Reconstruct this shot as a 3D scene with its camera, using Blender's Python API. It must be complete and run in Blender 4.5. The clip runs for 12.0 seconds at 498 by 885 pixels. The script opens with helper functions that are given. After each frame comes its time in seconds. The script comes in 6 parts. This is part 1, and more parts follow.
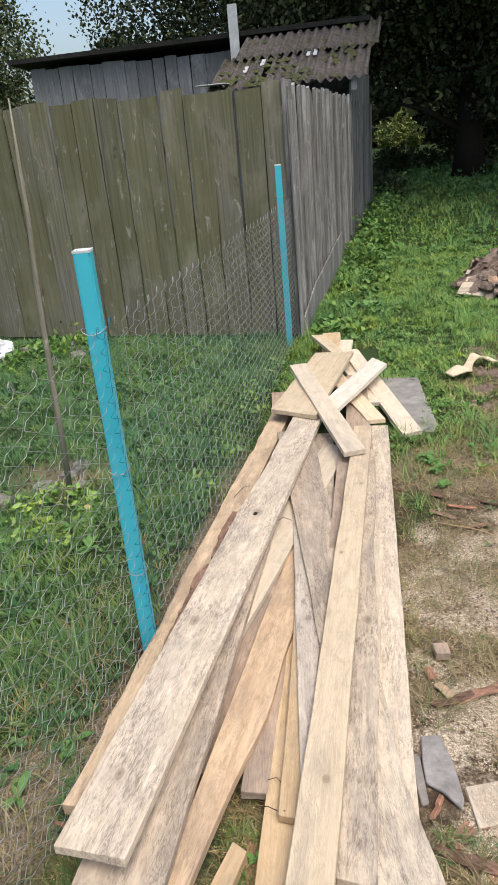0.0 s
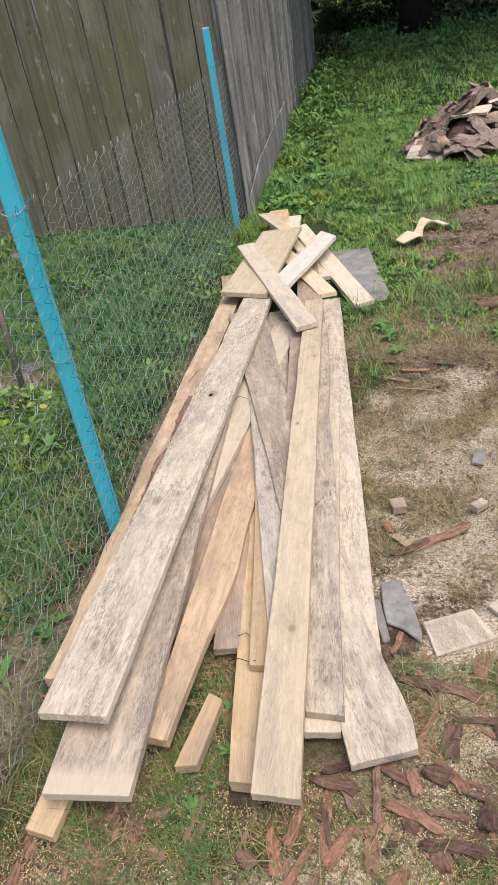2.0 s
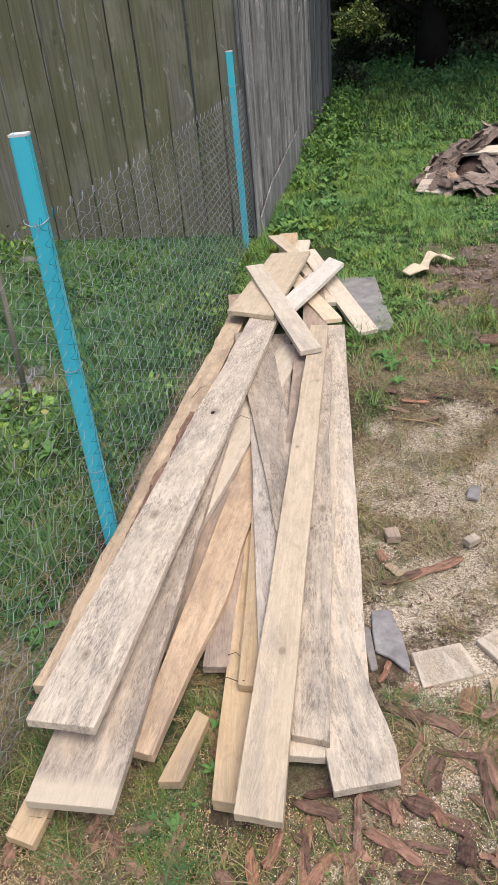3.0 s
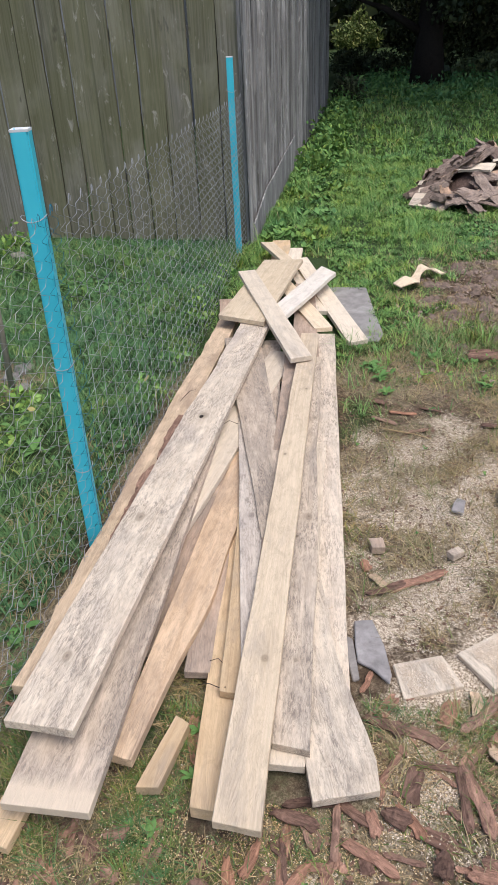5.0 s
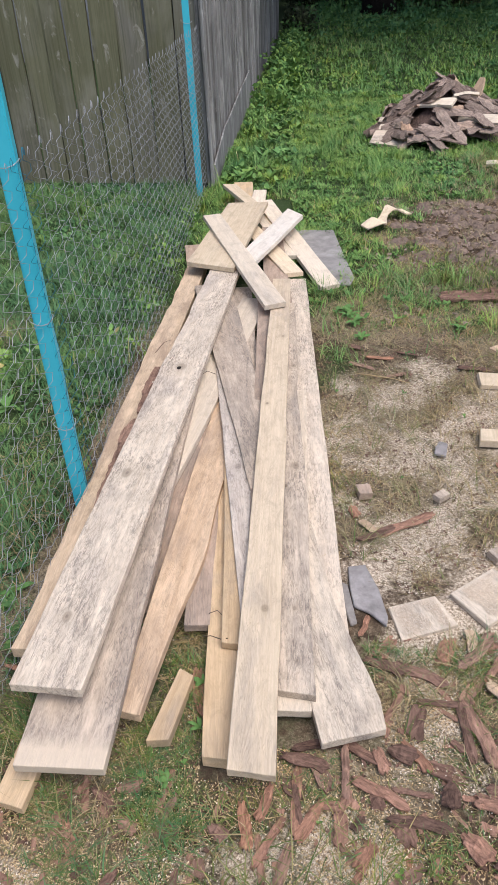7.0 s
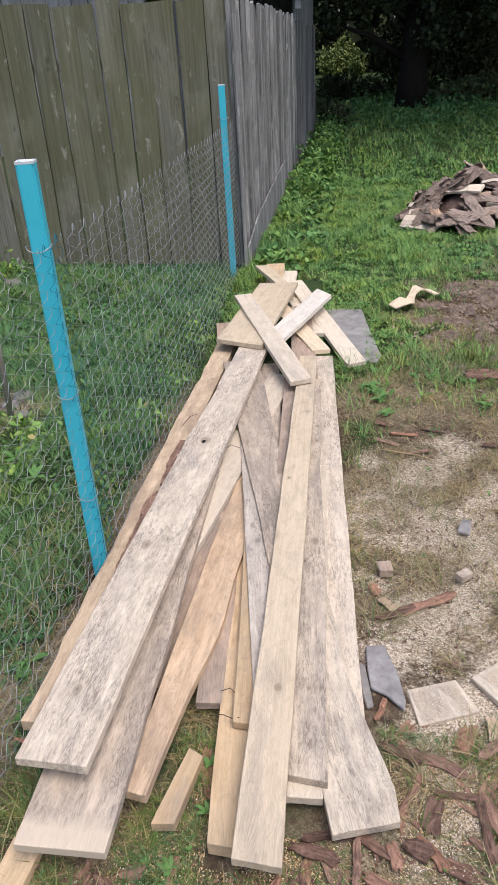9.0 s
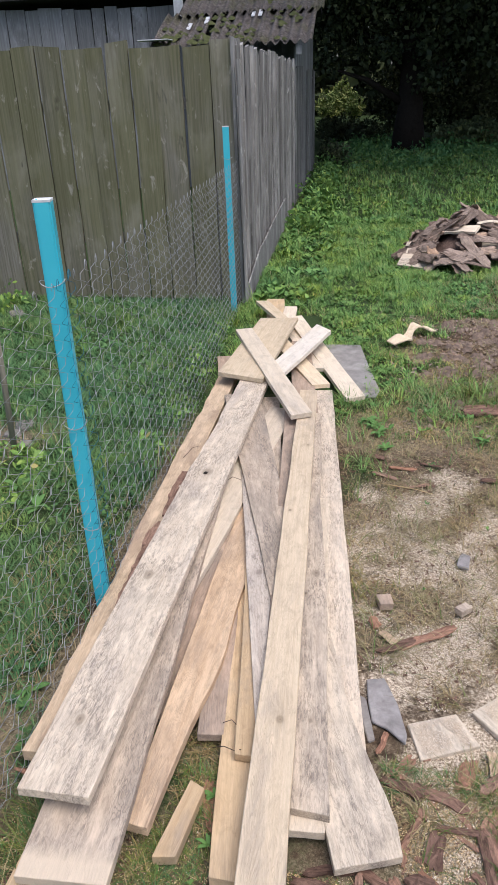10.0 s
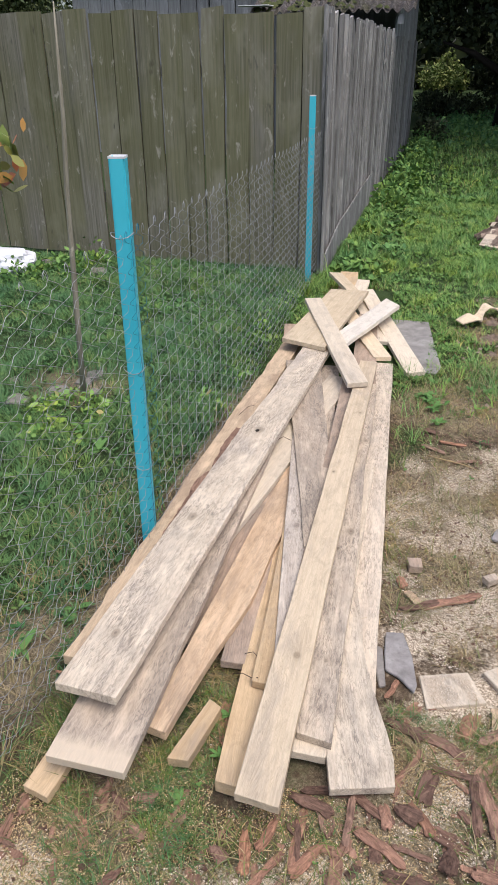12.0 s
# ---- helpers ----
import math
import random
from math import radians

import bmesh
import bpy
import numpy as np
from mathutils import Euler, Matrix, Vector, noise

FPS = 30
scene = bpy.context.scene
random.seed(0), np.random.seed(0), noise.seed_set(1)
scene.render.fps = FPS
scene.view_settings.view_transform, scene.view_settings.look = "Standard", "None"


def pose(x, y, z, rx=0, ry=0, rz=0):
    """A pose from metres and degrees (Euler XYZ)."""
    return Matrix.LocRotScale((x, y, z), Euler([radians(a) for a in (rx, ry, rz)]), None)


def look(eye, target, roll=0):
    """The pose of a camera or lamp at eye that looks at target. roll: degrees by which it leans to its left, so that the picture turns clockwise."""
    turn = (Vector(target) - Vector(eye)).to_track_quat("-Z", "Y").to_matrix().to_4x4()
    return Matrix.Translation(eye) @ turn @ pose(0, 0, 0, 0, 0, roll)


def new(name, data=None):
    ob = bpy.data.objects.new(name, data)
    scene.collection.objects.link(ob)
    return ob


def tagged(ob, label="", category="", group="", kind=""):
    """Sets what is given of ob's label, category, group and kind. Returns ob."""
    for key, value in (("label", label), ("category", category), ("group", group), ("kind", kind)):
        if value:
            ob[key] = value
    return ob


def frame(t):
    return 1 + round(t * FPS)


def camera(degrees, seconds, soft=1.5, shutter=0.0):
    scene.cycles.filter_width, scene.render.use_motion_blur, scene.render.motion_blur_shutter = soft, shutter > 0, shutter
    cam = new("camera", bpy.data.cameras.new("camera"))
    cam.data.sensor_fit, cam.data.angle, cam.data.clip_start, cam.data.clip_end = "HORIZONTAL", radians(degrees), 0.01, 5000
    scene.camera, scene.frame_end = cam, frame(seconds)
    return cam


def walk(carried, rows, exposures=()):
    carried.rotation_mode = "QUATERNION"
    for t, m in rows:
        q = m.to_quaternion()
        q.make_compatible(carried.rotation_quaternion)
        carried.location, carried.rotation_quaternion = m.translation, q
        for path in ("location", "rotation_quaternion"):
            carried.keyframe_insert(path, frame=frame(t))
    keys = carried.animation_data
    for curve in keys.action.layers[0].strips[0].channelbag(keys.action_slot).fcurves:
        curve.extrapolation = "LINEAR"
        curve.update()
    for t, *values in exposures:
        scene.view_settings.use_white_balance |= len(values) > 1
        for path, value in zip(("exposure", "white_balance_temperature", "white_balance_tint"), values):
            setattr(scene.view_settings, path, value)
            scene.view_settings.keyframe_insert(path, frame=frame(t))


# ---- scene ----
cam = camera(39.0, 12.0)
PATH = [
    (0, (0.313, 0.25, 1.528), (-0.151, 2.019, 0.719), -5.4),
    (0.5, (0.281, 0.266, 1.508), (-0.082, 2.008, 0.595), -2.5),
    (1, (0.284, 0.229, 1.507), (-0.055, 1.874, 0.422), -1.4),
    (1.5, (0.297, 0.23, 1.484), (-0.064, 1.807, 0.308), -3.3),
    (2, (0.373, 0.232, 1.457), (-0.015, 1.875, 0.385), -10.2),
    (2.5, (0.37, 0.214, 1.476), (0.0, 1.869, 0.416), -7.0),
    (3, (0.344, 0.213, 1.488), (-0.016, 1.885, 0.45), -5.7),
    (3.5, (0.341, 0.215, 1.484), (-0.01, 1.904, 0.472), -5.9),
    (3.7, (0.337, 0.219, 1.481), (-0.001, 1.905, 0.46), -5.5),
    (5.3, (0.314, 0.209, 1.496), (-0.021, 1.89, 0.466), -1.8),
    (5.5, (0.303, 0.204, 1.501), (-0.066, 1.873, 0.462), -1.8),
    (6, (0.279, 0.21, 1.484), (-0.003, 1.89, 0.436), -1.4),
    (6.5, (0.251, 0.196, 1.497), (0.112, 1.915, 0.484), 0.7),
    (7, (0.231, 0.23, 1.489), (0.044, 1.85, 0.33), -2.6),
    (7.2, (0.236, 0.247, 1.467), (0.038, 1.845, 0.281), -3.8),
    (8.8, (0.277, 0.224, 1.496), (-0.045, 1.925, 0.477), -3.4),
    (9, (0.282, 0.221, 1.5), (-0.01, 1.94, 0.521), -3.3),
    (9.5, (0.281, 0.213, 1.508), (0.066, 1.971, 0.579), -3.4),
    (10, (0.26, 0.188, 1.517), (-0.02, 1.953, 0.618), -2.2),
    (10.5, (0.237, 0.19, 1.511), (-0.035, 1.948, 0.598), -0.2),
    (11, (0.241, 0.18, 1.508), (-0.051, 1.932, 0.588), -0.3),
    (11.5, (0.298, 0.159, 1.504), (-0.067, 1.816, 0.445), -1.5),
    (12, (0.367, 0.072, 1.515), (-0.107, 1.763, 0.557), -0.5),
]
walk(cam, [(t, look(eye, target, roll)) for t, eye, target, roll in PATH], [(0.0, 0.56, 6480, 8), (2.5, 0.46, 6350, 11), (3.7, 0.46, 6180, 9.5), (5.3, 0.47, 6060, 11), (9.5, 0.46, 6030, 12), (10.5, 0.46, 6060, 12), (11.5, 0.44, 6260, 9), (12.0, 0.47, 6180, 11)])

SKY, SUN = 0.15, 1.3

# ---- world and light ----
world = bpy.data.worlds.new("overcast_sky")
scene.world = world
world.use_nodes = True
wn = world.node_tree
bg = wn.nodes["Background"]
sky = wn.nodes.new("ShaderNodeTexSky")
sky.sky_type = "NISHITA"
sky.sun_disc = False
sky.sun_elevation = radians(66)
sky.sun_rotation = radians(132)
sky.dust_density = 4.0
sky.air_density = 1.0
sky.ozone_density = 0.6
wn.links.new(sky.outputs[0], bg.inputs[0])
bg.inputs[1].default_value = SKY
sun = new("sun", bpy.data.lights.new("sun", "SUN"))
sun.data.energy = SUN
sun.data.angle = radians(40)
sun.data.color = (1.0, 0.95, 0.88)
sun.matrix_world = look((3.0, -2.7, 9), (0, 0, 0))


# ---- material helpers ----
class Mat:
    """A node material with short ways to add nodes and links."""

    def __init__(self, name, rough=0.8, spec=0.3):
        self.m = bpy.data.materials.new(name)
        self.m.use_nodes = True
        self.t = self.m.node_tree
        self.b = self.t.nodes["Principled BSDF"]
        self.b.inputs["Roughness"].default_value = rough
        self.b.inputs["Specular IOR Level"].default_value = spec

    def node(self, kind, **kw):
        n = self.t.nodes.new(kind)
        for k, v in kw.items():
            n.inputs[k].default_value = v
        return n

    def link(self, a, b):
        self.t.links.new(a, b)

    def coords(self, scale, kind="Object", shift=True):
        tc = self.node("ShaderNodeTexCoord")
        mp = self.node("ShaderNodeMapping")
        mp.inputs["Scale"].default_value = scale
        self.link(tc.outputs[kind], mp.inputs["Vector"])
        if shift:
            oi = self.node("ShaderNodeObjectInfo")
            mul = self.node("ShaderNodeVectorMath")
            mul.operation = "SCALE"
            mul.inputs[0].default_value = (37.0, 11.0, 23.0)
            self.link(oi.outputs["Random"], mul.inputs["Scale"])
            self.link(mul.outputs[0], mp.inputs["Location"])
        return mp.outputs[0]

    def noise(self, vec, scale, detail=4.0, rough=0.6, dist=0.0):
        n = self.node("ShaderNodeTexNoise", Scale=scale, Detail=detail, Roughness=rough, Distortion=dist)
        if vec is not None:
            self.link(vec, n.inputs["Vector"])
        return n.outputs["Fac"]

    def ramp(self, fac, stops):
        r = self.node("ShaderNodeValToRGB")
        e = r.color_ramp.elements
        while len(e) < len(stops):
            e.new(0.5)
        for el, (p, c) in zip(e, stops):
            el.position = p
            el.color = (*c, 1) if len(c) == 3 else c
        self.link(fac, r.inputs[0])
        return r.outputs[0]

    def mask(self, fac, lo, hi):
        n = self.node("ShaderNodeMapRange")
        n.inputs["From Min"].default_value = lo
        n.inputs["From Max"].default_value = hi
        self.link(fac, n.inputs["Value"])
        return n.outputs[0]

    def mul(self, a, b):
        n = self.node("ShaderNodeMath")
        n.operation = "MULTIPLY"
        for i, v in enumerate((a, b)):
            if isinstance(v, (int, float)):
                n.inputs[i].default_value = v
            else:
                self.link(v, n.inputs[i])
        return n.outputs[0]

    def math(self, op, a, b=0.0):
        n = self.node("ShaderNodeMath")
        n.operation = op
        self.link(a, n.inputs[0])
        n.inputs[1].default_value = b
        return n.outputs[0]

    def mix(self, fac, a, b, mode="MIX"):
        n = self.node("ShaderNodeMixRGB")
        n.blend_type = mode
        for i, v in enumerate((fac, a, b)):
            if isinstance(v, (int, float)):
                n.inputs[i].default_value = v
            elif isinstance(v, tuple):
                n.inputs[i].default_value = (*v, 1)
            else:
                self.link(v, n.inputs[i])
        return n.outputs[0]

    def bump(self, height, strength=0.4, distance=0.004):
        n = self.node("ShaderNodeBump", Strength=strength, Distance=distance)
        self.link(height, n.inputs["Height"])
        self.link(n.outputs[0], self.b.inputs["Normal"])

    def colour(self, c):
        self.link(c, self.b.inputs["Base Color"])
        return self.m


def wood(name, light, dark, grey=(0.30, 0.28, 0.26), weather=0.3, fleck=0.0, rough=0.78, knots=(), fresh=0.0):
    """Sawn timber, grain along the object's y."""
    k = Mat(name, rough, 0.2)
    grain = k.noise(k.coords((48, 1.6, 48)), 1.0, 6, 0.65, 0.8)
    fine = k.noise(k.coords((210, 9, 210)), 1.0, 4, 0.75)
    mott = k.noise(k.coords((26, 12, 26)), 1.0, 5, 0.7, 0.6)
    broad = k.noise(k.coords((9, 2.6, 9)), 1.0, 5, 0.65, 0.5)
    c = k.ramp(grain, [(0.30, dark), (0.60, light)])
    c = k.mix(0.30, c, k.ramp(fine, [(0.30, tuple(v * 0.6 for v in dark)), (0.62, light)]))
    c = k.mix(k.mul(k.mask(mott, 0.48, 0.72), 0.55), c, tuple(v * 0.62 for v in dark))
    old = k.mix(fine, tuple(v * 0.62 for v in grey), tuple(v * 1.35 for v in grey))
    c = k.mix(k.mul(k.mask(broad, 0.62 - 0.34 * weather, 0.80 - 0.30 * weather), 0.85), c, old)
    figure = k.noise(k.coords((20, 2.6, 20)), 1.0, 3, 0.5, 0.9)
    rings = k.math("SINE", k.mul(figure, 150.0))
    worn = k.noise(k.coords((10, 3.2, 10)), 1.0, 4, 0.65, 0.3)
    lines = k.mul(k.mul(k.mask(rings, 0.35, 0.95), k.mask(fine, 0.40, 0.58)), k.mask(worn, 0.34, 0.60))
    c = k.mix(k.mul(lines, 0.28 + 0.50 * fleck), c, tuple(v * 0.42 for v in dark))
    if fleck:
        marks = k.noise(k.coords((160, 36, 160)), 1.0, 6, 0.8, 0.7)
        place = k.noise(k.coords((9, 4.0, 9)), 1.0, 5, 0.7, 0.4)
        c = k.mix(k.mul(k.mul(k.mask(marks, 0.485, 0.565), k.mask(place, 0.36, 0.60)), 0.9 * fleck), c, (0.20, 0.168, 0.14))
        stain = k.noise(k.coords((7, 5, 7)), 1.0, 5, 0.7, 0.7)
        c = k.mix(k.mul(k.mask(stain, 0.52, 0.72), 0.45 * fleck), c, tuple(v * 0.66 for v in grey))
        pale = k.noise(k.coords((30, 7, 30)), 1.0, 4, 0.6)
        c = k.mix(k.mul(k.mask(pale, 0.52, 0.72), 0.55), c, tuple(min(0.86, v * 1.22) for v in light))
    if fresh:
        along = k.node("ShaderNodeSeparateXYZ")
        k.link(k.coords((1, 1, 1), shift=False), along.inputs[0])
        edge = k.node("ShaderNodeMath")
        edge.operation = "MULTIPLY_ADD"
        k.link(broad, edge.inputs[0])
        edge.inputs[1].default_value = -1.1 * fresh
        k.link(along.outputs[1], edge.inputs[2])
        c = k.mix(k.mul(k.mask(edge.outputs[0], 0.35 * fresh, -0.1 * fresh), 0.8), c, k.ramp(fine, [(0.3, light), (0.7, (0.72, 0.60, 0.44))]))
    for kx, ky, r in knots:
        off = k.node("ShaderNodeVectorMath")
        off.operation = "SUBTRACT"
        k.link(k.coords((1.0, 0.7, 0.0), shift=False), off.inputs[0])
        off.inputs[1].default_value = (kx, 0.7 * ky, 0.0)
        far = k.node("ShaderNodeVectorMath")
        far.operation = "LENGTH"
        k.link(off.outputs[0], far.inputs[0])
        d = far.outputs["Value"]
        wavy = k.node("ShaderNodeMath")
        wavy.operation = "MULTIPLY_ADD"
        k.link(mott, wavy.inputs[0])
        wavy.inputs[1].default_value = 1.7 * r
        k.link(d, wavy.inputs[2])
        d = wavy.outputs[0]
        c = k.mix(k.mul(k.mask(d, 4.0 * r, 1.2 * r), 0.4), c, tuple(v * 0.62 for v in dark))
        c = k.mix(k.mul(k.mask(d, 2.0 * r, 1.5 * r), 0.6), c, tuple(v * 0.38 for v in dark))
        c = k.mix(k.mul(k.mask(d, 1.7 * r, 1.2 * r), 0.5), c, tuple(v * 0.75 for v in dark))
        c = k.mix(k.mul(k.mask(d, 1.25 * r, 0.9 * r), 0.7), c, tuple(v * 0.35 for v in dark))
    oi = k.node("ShaderNodeObjectInfo")
    tone = k.ramp(oi.outputs["Random"], [(0.0, (0.86, 0.85, 0.84)), (1.0, (1.06, 1.05, 1.04))])
    c = k.mix(1.0, c, tone, "MULTIPLY")
    k.bump(k.mix(0.5, k.mix(0.5, mott, lines), fine), 0.65, 0.003)
    return k.colour(c)


def plain_mat(name, light, dark, scale=20.0, rough=0.85, bump=0.4, spec=0.25, island=0.0, dist=0.004):
    """A mottled surface of two tones at two scales."""
    k = Mat(name, rough, spec)
    n1 = k.noise(k.coords((1, 1, 1)), scale, 6, 0.65, 0.3)
    n2 = k.noise(k.coords((1, 1, 1)), scale * 0.17, 3, 0.55)
    c = k.ramp(n1, [(0.32, dark), (0.66, light)])
    c = k.mix(k.mul(k.mask(n2, 0.42, 0.68), 0.45), c, tuple(v * 0.8 for v in dark))
    if island:
        g = k.node("ShaderNodeNewGeometry")
        c = k.mix(island, c, k.ramp(g.outputs["Random Per Island"], [(0.0, (0.35, 0.35, 0.35)), (1.0, (1.7, 1.6, 1.5))]), "MULTIPLY")
    k.bump(n1, bump, dist)
    return k.colour(c)


def leaf_mat(name, stops, rough=0.65, patchy=0.0, warm=(1.25, 1.05, 0.75)):
    """Leaves or blades, each with a tone of its own; patchy: how much yellower and deeper green patches differ."""
    k = Mat(name, rough, 0.2)
    g = k.node("ShaderNodeNewGeometry")
    c = k.ramp(g.outputs["Random Per Island"], stops)
    patch = k.noise(k.coords((1, 1, 1), shift=False), 1.3, 3, 0.6)
    c = k.mix(k.mask(patch, 0.35, 0.7), c, k.mix(1.0, c, warm, "MULTIPLY"))
    if patchy:
        small = k.noise(k.coords((1, 1, 1), shift=False), 5.5, 4, 0.65, 0.5)
        c = k.mix(k.mul(k.mask(small, 0.50, 0.66), patchy), c, k.mix(1.0, c, (1.75, 1.35, 0.75), "MULTIPLY"))
        deep = k.noise(k.coords((1.3, 1.3, 1.3), shift=False), 3.1, 4, 0.65, 0.5)
        c = k.mix(k.mul(k.mask(deep, 0.50, 0.64), patchy), c, k.mix(1.0, c, (0.52, 0.66, 0.80), "MULTIPLY"))
    return k.colour(c)


def bark_mat(name, light, dark, tones=()):
    """Furrowed bark; tones gives each piece a shade of its own."""
    k = Mat(name, 0.92, 0.12)
    ridges = k.noise(k.coords((70, 13, 70)), 1.0, 6, 0.75, 1.2)
    flakes = k.noise(k.coords((38, 26, 38)), 1.0, 5, 0.7, 0.6)
    spots = k.noise(k.coords((11, 11, 11)), 1.0, 4, 0.6)
    c = k.ramp(ridges, [(0.32, dark), (0.5, tuple(0.55 * a + 0.45 * b for a, b in zip(light, dark))), (0.66, light)])
    c = k.mix(k.mul(k.mask(flakes, 0.55, 0.72), 0.6), c, tuple(v * 1.45 for v in light))
    c = k.mix(k.mul(k.mask(spots, 0.52, 0.7), 0.5), c, tuple(v * 0.8 for v in dark))
    oi = k.node("ShaderNodeObjectInfo")
    c = k.mix(1.0, c, k.ramp(oi.outputs["Random"], list(tones) or [(0.0, (0.62, 0.58, 0.58)), (0.5, (0.95, 0.92, 0.9)), (1.0, (1.35, 1.25, 1.2))]), "MULTIPLY")
    k.bump(k.mix(0.5, ridges, flakes), 0.9, 0.009)
    return k.colour(c)


# fresh and weathered sawn boards
W_TAN = wood("wood_tan", (0.76, 0.63, 0.45), (0.62, 0.485, 0.325), (0.42, 0.35, 0.28), 0.22)
W_PALE = wood("wood_pale", (0.79, 0.685, 0.54), (0.66, 0.55, 0.415), (0.48, 0.41, 0.34), 0.25)
W_WHITE = wood("wood_white", (0.82, 0.75, 0.65), (0.72, 0.64, 0.53), (0.55, 0.49, 0.42), 0.2)
W_DUSTY = wood("wood_dusty", (0.72, 0.62, 0.49), (0.58, 0.48, 0.36), (0.46, 0.40, 0.33), 0.3, 0.4)
W_YELLOW = wood("wood_yellow", (0.67, 0.50, 0.31), (0.53, 0.37, 0.21), (0.42, 0.33, 0.24), 0.32)
W_ORANGE = wood("wood_orange", (0.69, 0.51, 0.34), (0.52, 0.35, 0.21), (0.40, 0.30, 0.215), 0.42, 0.35)
W_FLECK = wood("wood_flecked", (0.72, 0.615, 0.49), (0.58, 0.475, 0.36), (0.42, 0.365, 0.305), 0.42, 0.9)
W_GREY = wood("wood_grey", (0.63, 0.52, 0.405), (0.48, 0.38, 0.285), (0.34, 0.29, 0.24), 0.55, 0.95)
W_RAW = wood("wood_raw_slab", (0.70, 0.545, 0.375), (0.54, 0.39, 0.25), (0.40, 0.29, 0.205), 0.38, 0.4)
W_BROWN = wood("wood_brown", (0.54, 0.41, 0.31), (0.39, 0.28, 0.20), (0.28, 0.235, 0.195), 0.5, 0.5)
W_LONG = wood("wood_long_tan", (0.74, 0.61, 0.44), (0.60, 0.47, 0.32), (0.42, 0.35, 0.28), 0.22, knots=((0.010, 0.43, 0.010), (-0.025, 1.38, 0.005), (0.02, 1.9, 0.006)))
W_KNOTTY = wood("wood_knotty", (0.70, 0.59, 0.46), (0.54, 0.435, 0.325), (0.37, 0.315, 0.26), 0.5, 0.9, knots=((0.018, 0.85, 0.012), (0.026, 1.50, 0.010), (0.0, 0.25, 0.006)))
W_WIDE = wood("wood_wide", (0.71, 0.61, 0.48), (0.585, 0.475, 0.355), (0.45, 0.385, 0.32), 0.32, 0.85, knots=((-0.005, 1.47, 0.020), (-0.02, 0.20, 0.012), (-0.03, 0.78, 0.016)))
W_SPOT = wood("wood_spotted", (0.72, 0.63, 0.53), (0.56, 0.47, 0.39), (0.42, 0.37, 0.33), 0.5, 0.95, knots=((0.004, 0.62, 0.010),))
W_NOTCH = wood("wood_notched", (0.66, 0.565, 0.44), (0.50, 0.41, 0.31), (0.36, 0.315, 0.265), 0.5, 0.95)
W_GREY_END = wood("wood_grey_pale_end", (0.63, 0.52, 0.405), (0.48, 0.38, 0.285), (0.34, 0.29, 0.24), 0.55, 0.95, fresh=0.08)
HOLE_SHADE = plain_mat("knot_hole_shade", (0.03, 0.022, 0.016), (0.012, 0.009, 0.007), 60, 0.95, 0.5)
BARK_RED = bark_mat("bark_red", (0.38, 0.232, 0.17), (0.092, 0.053, 0.04), [(0.0, (0.45, 0.46, 0.47)), (0.3, (0.85, 0.84, 0.83)), (0.55, (1.1, 1.14, 1.12)), (0.8, (1.25, 1.16, 1.08)), (1.0, (1.4, 1.2, 1.0))])
BARK_DARK = bark_mat("bark_dark", (0.13, 0.095, 0.08), (0.035, 0.026, 0.022))
BARK_GREY = bark_mat("bark_grey", (0.38, 0.30, 0.245), (0.14, 0.108, 0.09), [(0.0, (0.6, 0.56, 0.55)), (0.5, (0.95, 0.93, 0.92)), (0.88, (1.25, 1.22, 1.2)), (1.0, (1.7, 1.45, 1.2))])
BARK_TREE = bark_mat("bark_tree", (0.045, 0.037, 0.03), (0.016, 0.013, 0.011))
SLATE = plain_mat("slate_sheet", (0.36, 0.33, 0.312), (0.20, 0.183, 0.172), 30, 0.8, 0.45)


def roof_mat():
    """Old corrugated sheet, brown with dirt and overgrown with moss in patches."""
    k = Mat("corrugated_sheet", 0.96, 0.12)
    fine = k.noise(k.coords((1, 1, 1)), 22, 6, 0.75, 0.5)
    broad = k.noise(k.coords((1, 1, 1)), 2.2, 5, 0.65, 0.4)
    c = k.ramp(fine, [(0.34, (0.05, 0.043, 0.039)), (0.5, (0.13, 0.112, 0.102)), (0.68, (0.25, 0.228, 0.212))])
    moss = k.ramp(fine, [(0.36, (0.04, 0.045, 0.018)), (0.64, (0.15, 0.15, 0.06))])
    c = k.mix(k.mul(k.mask(broad, 0.47, 0.66), 0.6), c, moss)
    k.bump(fine, 0.8, 0.02)
    return k.colour(c)


ASBESTOS = roof_mat()
SLATE_PALE = plain_mat("pale_slate_sheet", (0.36, 0.335, 0.31), (0.20, 0.185, 0.17), 14, 0.6, 0.3)
MOSS = plain_mat("moss", (0.115, 0.12, 0.045), (0.045, 0.055, 0.02), 30, 1.0, 0.9)
WHITE_SHEET = plain_mat("white_sheet", (0.70, 0.70, 0.70), (0.52, 0.52, 0.52), 12, 0.7, 0.2)
TAR = plain_mat("tar_felt", (0.035, 0.033, 0.03), (0.015, 0.014, 0.013), 15, 0.9, 0.4)
WHITE_BAG = plain_mat("white_plastic", (0.80, 0.80, 0.82), (0.66, 0.66, 0.70), 9, 0.4, 0.2, 0.5)
SOIL = plain_mat("soil_lump", (0.27, 0.195, 0.15), (0.10, 0.076, 0.06), 45, 0.97, 0.8)
STONE = plain_mat("rubble_stone", (0.32, 0.29, 0.26), (0.17, 0.15, 0.135), 18, 0.95, 0.7)
